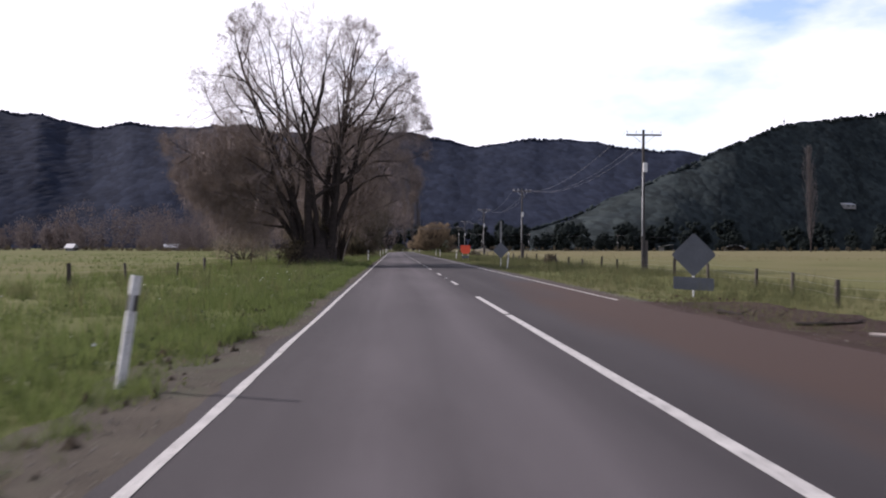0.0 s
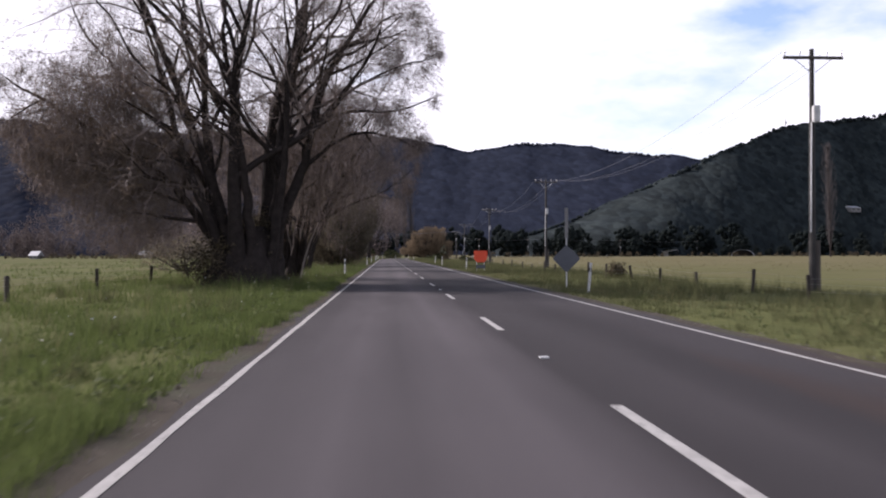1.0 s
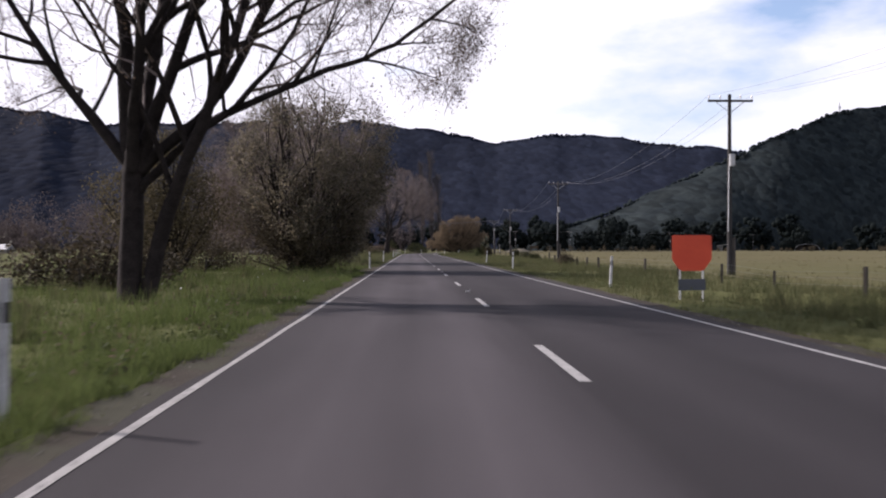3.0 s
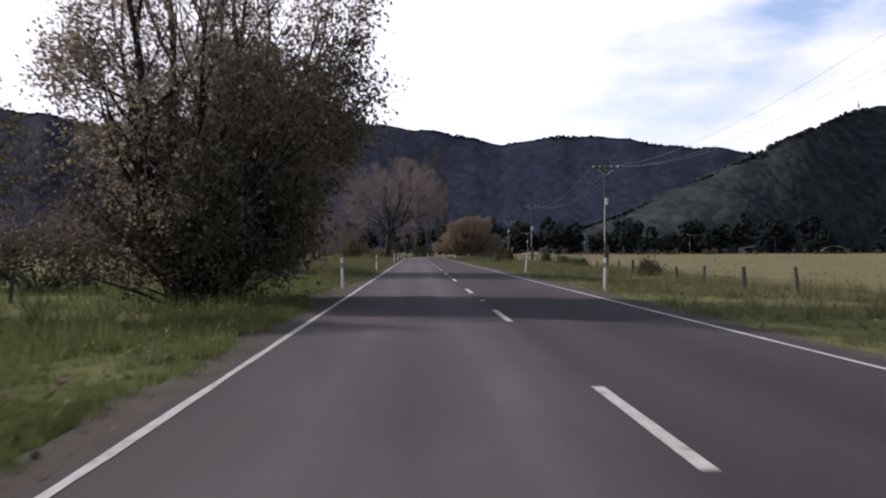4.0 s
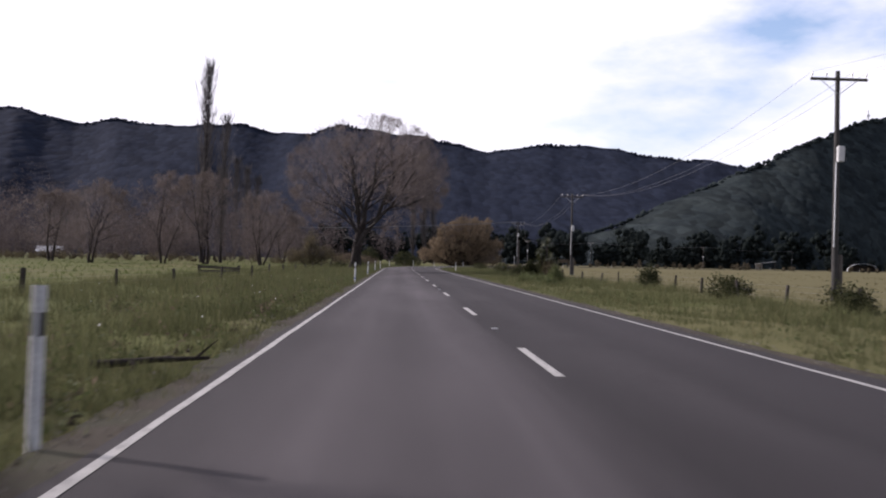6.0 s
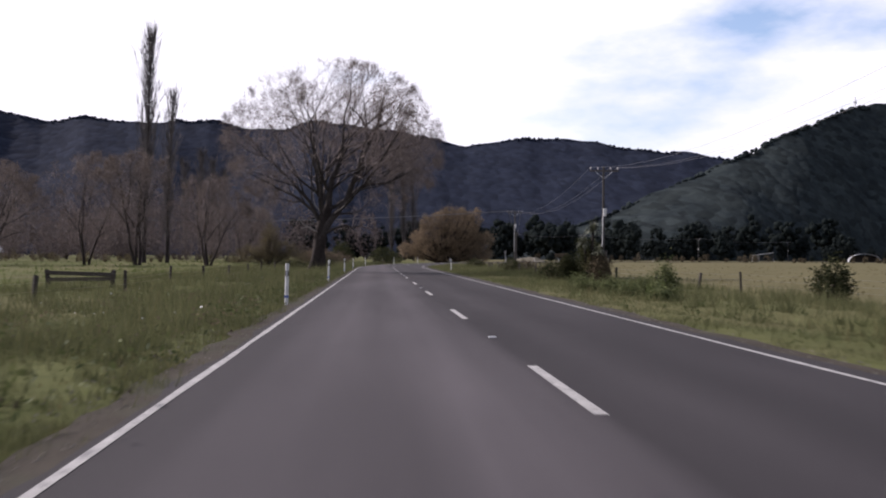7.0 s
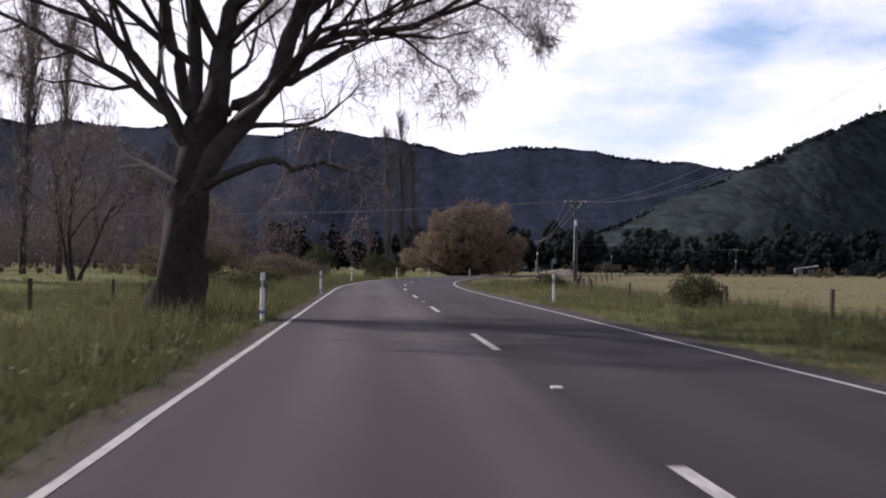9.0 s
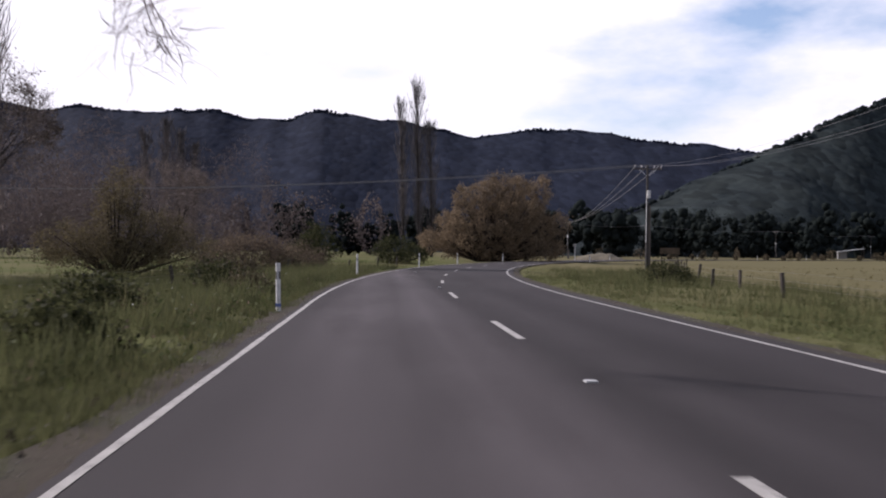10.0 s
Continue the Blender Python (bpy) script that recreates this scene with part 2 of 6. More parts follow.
M_LEAF_TURN = material("turning_leaves", (0.038, 0.038, 0.026), (0.16, 0.136, 0.092), 0.7, 0.5, 6, 0, 10, per_island=0.9, thin=0.45, spec=0.15)
M_LEAF_GOLD = material("golden_willow_leaves", (0.066, 0.05, 0.034), (0.19, 0.145, 0.094), 0.8, 0.2, 3, 0, 10, per_island=0.6, thin=0.45, spec=0.1)
M_LEAF_OLIVE = material("olive_bush_leaves", (0.04, 0.034, 0.02), (0.115, 0.097, 0.055), 0.8, 0.8, 6, 0, 10, per_island=0.6, thin=0.35, spec=0.06)
M_WEED = material("broad_weed_leaves", (0.036, 0.047, 0.018), (0.088, 0.1, 0.04), 0.8, 0.8, 6, 0, 10, per_island=0.6, thin=0.25, spec=0.12)
M_LEAF_GREEN = material("shrub_leaves", (0.013, 0.017, 0.008), (0.048, 0.05, 0.022), 0.8, 0.8, 6, 0, 10, per_island=0.6, thin=0.4, spec=0.08)
M_FOREST = material("hill_forest", (0.0066, 0.0094, 0.011), (0.0208, 0.0262, 0.0258), 1.0, 0.045, 0.2, 0.0, 1, per_island=0.6, spec=0.02)
M_FOREST_BARE = material("winter_trees", (0.04, 0.032, 0.031), (0.09, 0.073, 0.068), 0.9, 0.05, 0.6, 0.0, 1, per_island=0.35, thin=0.3)
M_BELT = material("valley_trees", (0.007, 0.0098, 0.0102), (0.0165, 0.021, 0.0192), 1.0, 0.05, 0.6, 0.0, 1, spec=0.02, per_island=0.25, thin=0.3)
# bush of the far ridge, distance haze painted in as extra blue
M_FOREST_HAZY = material("far_bush_haze_blue", (0.0074, 0.0098, 0.0168), (0.0152, 0.0188, 0.029), 1.0, 0.02, 0.08, 0.0, 1, per_island=0.5, spec=0.02)


def canopy_relief(m, across, height, strength, mixed):
    """Domed tree crowns, the given metres across and high, of mixed kinds, for a far forest."""
    n, l = m.node_tree.nodes, m.node_tree.links
    b = n["Principled BSDF"]
    old = b.inputs["Base Color"].links[0].from_socket
    geo, mp, cell, tex, add, bump, sep, rng_, mul = (n.new("ShaderNode" + k) for k in ("NewGeometry", "Mapping", "TexVoronoi", "TexNoise", "Math", "Bump", "SeparateColor", "MapRange", "Mix"))
    cell.inputs["Scale"].default_value, tex.inputs["Scale"].default_value, tex.inputs["Detail"].default_value = 1 / across, 0.25 / across, 5
    mp.inputs["Scale"].default_value = (1.0, 0.12, 1.25)
    l.new(geo.outputs["Position"], mp.inputs["Vector"])
    for t in (cell, tex):
        l.new(mp.outputs["Vector"], t.inputs["Vector"])
    add.operation = "MULTIPLY_ADD"
    add.inputs[1].default_value = -0.6
    l.new(cell.outputs["Distance"], add.inputs[0])
    l.new(tex.outputs["Fac"], add.inputs[2])
    bump.inputs["Strength"].default_value, bump.inputs["Distance"].default_value = strength, height
    l.new(add.outputs[0], bump.inputs["Height"])
    l.new(bump.outputs["Normal"], b.inputs["Normal"])
    l.new(cell.outputs["Color"], sep.inputs["Color"])
    l.new(sep.outputs["Red"], rng_.inputs["Value"])
    rng_.inputs["To Min"].default_value, rng_.inputs["To Max"].default_value = 1 - mixed, 1 + mixed
    mul.data_type, mul.blend_type = "RGBA", "MULTIPLY"
    mul.inputs["Factor"].default_value = 1.0
    l.new(old, mul.inputs["A"])
    l.new(rng_.outputs["Result"], mul.inputs["B"])
    l.new(mul.outputs["Result"], b.inputs["Base Color"])


canopy_relief(M_FOREST, 4.8, 3.5, 0.28, 0.34)
canopy_relief(M_FOREST_HAZY, 12.0, 6.0, 0.25, 0.22)
M_FLAX = material("flax_leaves", (0.04, 0.046, 0.03), (0.13, 0.135, 0.09), 0.6, 1.0, 6, 0, 10, per_island=0.7, thin=0.25)
M_WHITE = material("white_post_plastic", (0.26, 0.265, 0.265), (0.48, 0.485, 0.48), 0.5, 6, 40, 0.1, 40)
M_BLACK = material("black_band", (0.02, 0.02, 0.02), (0.05, 0.05, 0.05), 0.5, 6, 40, 0.1, 40)
M_BLUE = material("blue_band", (0.05, 0.08, 0.22), (0.09, 0.13, 0.3), 0.5, 6, 40, 0.1, 40)
M_WOOD = material("weathered_wood", (0.016, 0.013, 0.011), (0.05, 0.043, 0.037), 0.9, 5, 40, 0.5, 40, per_object=0.4)
M_POLE = material("power_pole_wood", (0.012, 0.0115, 0.011), (0.04, 0.038, 0.036), 0.85, 2, 25, 0.4, 30)
M_ARM = material("crossarm_wood", (0.03, 0.026, 0.023), (0.075, 0.066, 0.058), 0.85, 2, 25, 0.3, 30)
M_METAL = material("galvanised_metal", (0.32, 0.33, 0.34), (0.5, 0.51, 0.52), 0.45, 5, 40, 0.1, 30, metal=0.8)
M_PORCELAIN = material("insulator_porcelain", (0.3, 0.28, 0.26), (0.5, 0.48, 0.46), 0.3, 8, 40, 0)
M_SIGN_BACK = material("grey_sign_back", (0.055, 0.06, 0.07), (0.09, 0.097, 0.11), 0.6, 2, 30, 0.1, 20, metal=0.3)
M_ORANGE = material("orange_sign_face", (0.5, 0.05, 0.018), (0.62, 0.075, 0.028), 0.5, 2, 30, 0.05, 20)
M_WIRE = material("wire", (0.08, 0.08, 0.085), (0.16, 0.16, 0.165), 0.5, 5, 30, 0, metal=0.5)
M_HOUSE = material("white_weatherboard", (0.1, 0.1, 0.098), (0.17, 0.17, 0.167), 0.6, 2, 20, 0.1, 20)
M_ROOF = material("pale_iron_roof", (0.2, 0.205, 0.21), (0.34, 0.345, 0.35), 0.5, 2, 20, 0.1, 20)
M_GLASS = material("dark_window", (0.02, 0.025, 0.03), (0.04, 0.045, 0.05), 0.15, 2, 20, 0)


# ---- building helpers ----
def mesh_ob(name, verts, faces, mat, parent=None, label="", smooth=False):
    me = bpy.data.meshes.new(name)
    me.from_pydata([tuple(v) for v in verts], [], faces)
    me.materials.append(mat)
    if smooth:
        me.polygons.foreach_set("use_smooth", [True] * len(me.polygons))
    me.update()
    ob = new(name, me)
    if parent is not None:
        ob.parent = parent
    if label:
        tagged(ob, label)
    return ob


def part(name, bm, mat, parent, label=""):
    me = bpy.data.meshes.new(name)
    bm.to_mesh(me)
    bm.free()
    me.materials.append(mat)
    ob = new(name, me)
    ob.parent = parent
    if label:
        tagged(ob, label)
    return ob


def array_ob(name, verts, tris, mat, parent=None, sides=3):
    """A mesh from numpy arrays, all faces with the same number of sides."""
    me = bpy.data.meshes.new(name)
    verts, tris = np.asarray(verts, dtype=np.float32), np.asarray(tris, dtype=np.int32)
    me.vertices.add(len(verts))
    me.vertices.foreach_set("co", verts.ravel())
    me.loops.add(tris.size)
    me.loops.foreach_set("vertex_index", tris.ravel())
    me.polygons.add(len(tris))
    me.polygons.foreach_set("loop_start", np.arange(len(tris), dtype=np.int32) * sides)
    me.materials.append(mat)
    me.update(calc_edges=True)
    ob = new(name, me)
    if parent is not None:
        ob.parent = parent
    return ob


def root(name, m, label, category, group=""):
    ob = new(name)
    ob.matrix_world = m
    return tagged(ob, label, category, group)


def box(bm, centre, size, bevel=0.0, m=None):
    r = bmesh.ops.create_cube(bm, size=1.0)
    bmesh.ops.scale(bm, vec=size, verts=r["verts"])
    if bevel:
        es = list({e for v in r["verts"] for e in v.link_edges})
        r2 = bmesh.ops.bevel(bm, geom=es, offset=bevel, segments=2, affect="EDGES")
        vs = list({v for f in r2["faces"] for v in f.verts} | {v for v in r["verts"] if v.is_valid})
    else:
        vs = r["verts"]
    bmesh.ops.transform(bm, matrix=Matrix.Translation(centre) @ (m or Matrix()), verts=vs)
    return vs


def rod(bm, a, b, r0, r1, seg=8):
    a, b = Vector(a), Vector(b)
    m = Matrix.Translation((a + b) / 2) @ (b - a).to_track_quat("Z", "Y").to_matrix().to_4x4()
    bmesh.ops.create_cone(bm, cap_ends=True, segments=seg, radius1=r0, radius2=r1, depth=(b - a).length, matrix=m)


# ---- the road's line: straight, then a bend to the right ----
BEND_Y, BEND_R, BEND_END = 246.0, 220.0, radians(52)
LEFT, RIGHT = -3.31, 3.04      # edge lines from the centre line
START_Y = -30.0


def road_point(s, d):
    """The place s metres along the centre line and d metres to its right."""
    if s <= BEND_Y:
        return d, s
    a = min((s - BEND_Y) / BEND_R, BEND_END)
    rest = (s - BEND_Y) - a * BEND_R
    x, y = BEND_R * (1 - math.cos(a)) + rest * math.sin(a), BEND_Y + BEND_R * math.sin(a) + rest * math.cos(a)
    return x + d * math.cos(a), y - d * math.sin(a)


def road_side(x, y):
    """Metres from the centre line, positive to the right (arrays)."""
    x, y = np.asarray(x, float), np.asarray(y, float)
    bend = BEND_R - np.hypot(x - BEND_R, y - BEND_Y)
    ex, ey = road_point(BEND_Y + BEND_R * BEND_END, 0)
    c, s = math.cos(BEND_END), math.sin(BEND_END)
    after = (x - ex) * c - (y - ey) * s
    along = (x - ex) * s + (y - ey) * c
    return np.where(y < BEND_Y, x, np.where(along > 0, after, bend))


def wave(x, y, f, k):
    return np.sin(x * f + 1.7 * k) * np.cos(y * f * 0.83 + k) + 0.5 * np.sin((x + y) * f * 2.1 + k * 2.3)


def ground_z(x, y):
    x, y = np.asarray(x, float), np.asarray(y, float)
    d = np.abs(road_side(x, y))
    rough = 0.05 * wave(x, y, 0.9, 1) + 0.1 * wave(x, y, 0.21, 2)
    side = np.clip((d - 4.2) / 3.0, 0, 1)
    z = -0.035 - 0.14 * side + rough * side
    return np.where(d < 3.75, -0.12, z)


# ---- ground ----
def spread(limits):
    out = []
    for a, b, step in limits:
        out += list(np.arange(a, b, step))
    return np.array(out)


gx = spread([(-4000, -800, 320), (-800, -120, 40), (-120, -40, 5), (-40, -12, 1.2), (-12, 12, 0.7), (12, 40, 1.2), (40, 160, 5), (160, 800, 40), (800, 4001, 320)])
gy = spread([(-1500, -100, 200), (-100, -20, 8), (-20, 300, 1.3), (300, 480, 4), (480, 900, 30), (900, 4600, 370)])
X, Y = np.meshgrid(gx, gy)
Z = ground_z(X, Y)
gv = np.stack([X.ravel(), Y.ravel(), Z.ravel()], 1)
nx, ny = len(gx), len(gy)
ii = (np.arange(ny - 1)[:, None] * nx + np.arange(nx - 1)[None, :]).ravel()
ground = array_ob("ground", gv, np.stack([ii, ii + 1, ii + nx + 1, ii + nx], 1), M_FIELD, sides=4)
ground.data.polygons.foreach_set("use_smooth", [True] * len(ground.data.polygons))
tagged(ground, "green and straw-coloured pasture on a flat valley floor", "ground", kind="structure")


def ribbon(name, mat, s0, s1, d0, d1, z, step=3.0, wobble=0.0, parent=None, thick=0.0, cols=1):
    """A strip along the road from s0 to s1, between d0 and d1 metres from its centre line."""
    n = max(2, int((s1 - s0) / step) + 1)
    v, f = [], []
    for i in range(n):
        s = s0 + (s1 - s0) * i / (n - 1)
        a = d0 + wobble * (noise.noise((s * 0.55, d0, 3.1)) + 0.5 * noise.noise((s * 2.3, d0, 7.7)))
        b = d1 + wobble * (noise.noise((s * 0.55, d1, 9.1)) + 0.5 * noise.noise((s * 2.3, d1, 1.7)))
        for c in range(cols + 1):
            x, y = road_point(s, a + (b - a) * c / cols)
            v.append((x, y, z))
        if thick:
            for d in (a, b):
                x, y = road_point(s, d)
                v.append((x, y, z - thick))
    w = cols + 1 + (2 if thick else 0)
    for i in range(n - 1):
        for c in range(cols):
            f.append((i * w + c, i * w + c + 1, (i + 1) * w + c + 1, (i + 1) * w + c))
        if thick:
            f.append((i * w + cols + 1, i * w, (i + 1) * w, (i + 1) * w + cols + 1))
            f.append((i * w + cols, i * w + cols + 2, (i + 1) * w + cols + 2, (i + 1) * w + cols))
    return mesh_ob(name, v, f, mat, parent)


road = ribbon("road", M_ROAD, START_Y, 760, -3.46, 3.36, 0.0, 0.35, 0.11, thick=0.25)
tagged(road, "grey chipseal country road with white markings", "road", kind="structure")
END_S = 700
ribbon("edge_line", M_PAINT, START_Y, END_S, LEFT - 0.04, LEFT + 0.04, 0.004, 0.6, 0.016, road)
ribbon("edge_line", M_PAINT, 20.0, END_S, RIGHT - 0.04, RIGHT + 0.04, 0.004, 0.6, 0.016, road)
DASH0, DASH_LEN = 18.63, 2.92
ribbon("centre_line", M_PAINT, START_Y, 15.6, -0.09, 0.04, 0.004, 1.5, 0.01, road)
ribbon("centre_line", M_PAINT, 15.85, DASH0 + DASH_LEN, -0.08, 0.04, 0.004, 1.5, 0.01, road)
for k in range(1, 42):
    ribbon("dash", M_PAINT, DASH0 + 10 * k, DASH0 + 10 * k + DASH_LEN, -0.055, 0.055, 0.004, 0.75, 0.006, road)
ribbon("shoulder", M_DIRT, START_Y, 128, -3.9, -3.2, -0.012, 0.4, 0.22, road)
ribbon("shoulder", M_DIRT, 128, 420, -3.8, -3.2, -0.012, 0.4, 0.2, road)
ribbon("shoulder", M_DIRT, 113, 127, -4.45, -3.5, -0.018, 0.4, 0.3, road)
ribbon("shoulder", M_DIRT, START_Y, 15, -4.5, -3.5, -0.018, 0.5, 0.3, road)
ribbon("shoulder", M_DIRT, START_Y, 420, 3.1, 3.7, -0.012, 0.5, 0.15, road)
# a farm entrance on the right, whose clay is spread over the lane
entrance = ribbon("farm_entrance", M_LANE_DIRT, START_Y, 19.5, 3.1, 6.0, -0.008, 0.5, 0.5)
tagged(entrance, "brown clay farm entrance beside the road", "driveway", kind="structure")


# ---- hills with forest ----
_ico = bmesh.new()
bmesh.ops.create_icosphere(_ico, subdivisions=1, radius=1.0)
ICO_V = np.array([v.co[:] for v in _ico.verts])
ICO_F = np.array([[v.index for v in f.verts] for f in _ico.faces])
_ico.free()


def crowns(name, places, sizes, mat, rng, tall=1.1):
    """Many uneven tree crowns in one mesh: n x 3 places and n radii."""
    n, k = len(places), len(ICO_V)
    turn = rng.uniform(0, 2 * np.pi, n)
    c, s = np.cos(turn)[:, None], np.sin(turn)[:, None]
    jit = 1 + rng.uniform(-0.22, 0.22, (n, k))
    bx, by, bz = ICO_V[None, :, 0] * jit, ICO_V[None, :, 1] * jit, ICO_V[None, :, 2] * jit
    hs = (sizes * rng.uniform(0.6, 1.25, n) * tall)[:, None]
    v = np.stack([(bx * c - by * s) * sizes[:, None], (bx * s + by * c) * sizes[:, None], bz * hs], 2)
    v += places[:, None, :]
    f = ICO_F[None] + (np.arange(n) * k)[:, None, None]
    ob = array_ob(name, v.reshape(-1, 3), f.reshape(-1, 3), mat)
    ob.data.polygons.foreach_set("use_smooth", [True] * len(ob.data.polygons))
    return ob


def hill(name, ridge, near, far, count, radius, seed, label, power=0.75, gully=0.05, mat=None, lumps=0.5):
    """A wooded hill under a ridge line of (x, y, z); near: metres from its foot to the ridge."""
    rng = np.random.default_rng(seed)
    ridge = np.array(ridge, float)
    seg = np.concatenate([[0], np.cumsum(np.hypot(*(ridge[1:, :2] - ridge[:-1, :2]).T))])
    total = seg[-1]

    def surface(u, v):
        """u along the ridge in metres; v from 0 at the foot to 1 on the ridge, 2 far behind it."""
        x, y, z = (np.interp(u, seg, ridge[:, i]) for i in range(3))
        fine = (1.6 * np.sin(u / 31.0 + seed) + 1.2 * np.sin(u / 13.7 + 2 * seed)) * total / 2500
        z = z + fine
        out = np.hypot(x, y)
        dx, dy = -x / out, -y / out
        g = gully * (np.sin(u / (total / 23.0) + 3 * np.sin(u / 310.0 + seed)) + 0.6 * np.sin(u / (total / 51.0) + 1.3))
        back = np.where(v <= 1, (1 - v) * near, (1 - v) * far)
        bank = g * near * np.sin(np.clip(v, 0, 1) * np.pi)
        rise = np.where(v <= 1, np.clip(v, 0, 1) ** power * (1 - 0.8 * np.abs(g) * np.sin(np.clip(v, 0, 1) * np.pi)), 1 - (v - 1) * 0.55)
        return x + dx * (back + bank), y + dy * (back + bank), z * rise - 2.0 * (v <= 0)

    us, vs = np.linspace(0, total, 560), np.concatenate([np.linspace(0, 1, 70), np.linspace(1.01, 1.1, 5), np.linspace(1.2, 2, 5)])
    U, V = np.meshgrid(us, vs)
    hx, hy, hz = surface(U, V)

    # stands of different height, and soft hollows
    hz = hz + radius * lumps * (V > 0) * (wave(hx, hy * 0.4, 0.2 / radius, seed) + 0.6 * wave(hx + hy * 0.3, hy * 0.3, 0.47 / radius, seed + 2))
    n = len(us)
    q = (np.arange(len(vs) - 1)[:, None] * n + np.arange(n - 1)[None, :]).ravel()
    body = array_ob(name, np.stack([hx.ravel(), hy.ravel(), hz.ravel()], 1), np.stack([q, q + 1, q + n + 1, q + n], 1), mat or M_FOREST, sides=4)
    body.data.polygons.foreach_set("use_smooth", [True] * len(body.data.polygons))
    tagged(body, label, "hill", kind="structure")
    u = rng.uniform(0, total, count)
    v = rng.uniform(0.97, 1.0, count)
    px, py, pz = surface(u, v)
    size = radius * rng.uniform(0.22, 0.48, count) * np.where(rng.uniform(size=count) < 0.05, 1.6, 1)
    trees = crowns(name + "_forest", np.stack([px, py, pz + size * 0.1], 1), size, mat or M_FOREST, rng, 0.9)
    tagged(trees, "dark evergreen forest covering a hillside", "forest", kind="stuff")
    return surface, total


def polar(az, el, dist):
    a = radians(az)
    return dist * math.sin(a), 115 + dist * math.cos(a), 1.2 + dist * math.tan(radians(el)) - 10


# the long ridge behind the valley: bearing and height angle of its tops
RIDGE = [(-44, 7.4), (-34, 7.9), (-26, 8.4), (-22.5, 8.1), (-19.5, 7.55), (-17.5, 7.95), (-14.8, 7.7), (-12, 7.95), (-10.2, 8.1), (-7.6, 7.65), (-5.6, 7.75),
         (-3.6, 8.35), (-1.3, 8.0), (1.9, 7.62), (3.8, 7.3), (5.6, 6.85), (7.7, 7.1), (9.5, 7.3), (11.7, 7.15), (14.8, 6.65), (17.5, 6.35), (20, 6.0), (26, 5.2), (36, 5.0)]
hill("ridge", [polar(a, e + (0.45 if 8 < a < 22 else 0.3), 1900) for a, e in RIDGE], 650, 700, 1500, 7.0, 3, "long dark wooded ridge across the end of the valley", 0.9, mat=M_FOREST_HAZY, lumps=0.2, gully=0.03)
hill("spur", [(60, 690, 4), (125, 715, 20), (180, 725, 42), (232, 738, 67), (300, 775, 94), (362, 817, 117), (470, 850, 134), (600, 850, 158), (800, 800, 176), (1000, 700, 170)],
     140, 300, 900, 4.2, 5, "nearer wooded hill spur above the paddocks", 0.85, lumps=0.4, gully=0.03)


# ---- trees ----
M_PALE = material("pale_dead_wood", (0.11, 0.096, 0.086), (0.24, 0.215, 0.195), 0.9, 4, 30, 0.4, 30)
class Wood:
    def __init__(self):
        self.v, self.f = [], []

    def tube(self, pts, radii, sides):
        rings = []
        for i, p in enumerate(pts):
            d = (pts[min(i + 1, len(pts) - 1)] - pts[max(i - 1, 0)]).normalized()
            a = d.orthogonal().normalized()
            b = d.cross(a)
            start = len(self.v)
            for k in range(sides):
                w = 2 * math.pi * k / sides
                q = p + (a * math.cos(w) + b * math.sin(w)) * radii[i]
                if radii[i] > 0.07:
                    q += (q - p) * (0.22 * noise.noise(q * 2.1) + 0.14 * noise.noise(q * 5.3))
                self.v.append(q)
            rings.append(start)
        for r0, r1 in zip(rings, rings[1:]):
            for k in range(sides):
                j = (k + 1) % sides
                self.f.append((r0 + k, r0 + j, r1 + j, r1 + k))

    def strip(self, pts, w0):
        side = Vector((random.gauss(0, 1), random.gauss(0, 1), random.gauss(0, 0.6))).normalized()
        start = len(self.v)
        n = len(pts)
        for i, p in enumerate(pts):
            w = w0 * (1 - 0.75 * i / (n - 1))
            self.v += [p - side * w, p + side * w]
        for i in range(n - 1):
            a = start + 2 * i
            self.f.append((a, a + 1, a + 3, a + 2))


def wander(p, d, length, n, bend, lift):
    pts = [p.copy()]
    step = length / n
    for _ in range(n):
        d = (d + Vector((random.gauss(0, bend), random.gauss(0, bend), random.gauss(0, bend) + lift))).normalized()
        p = p + d * step
        pts.append(p.copy())
    return pts, d


def leaf_quads(centres, size, rng, squash=0.6):
    """Small four-cornered leaves, turned at random, about the centres (n x 3)."""
    n = len(centres)
    a = rng.normal(size=(n, 3))
    a /= np.linalg.norm(a, axis=1)[:, None]
    b = np.cross(a, rng.normal(size=(n, 3)))
    b /= np.linalg.norm(b, axis=1)[:, None] + 1e-9
    s = (size * rng.uniform(0.6, 1.4, n))[:, None]
    a, b = a * s, b * s * squash
    v = np.stack([centres - a, centres - b * 0.9 + a * 0.1, centres + a, centres + b], 1).reshape(-1, 3)
    return v, (np.arange(n * 4).reshape(n, 4))


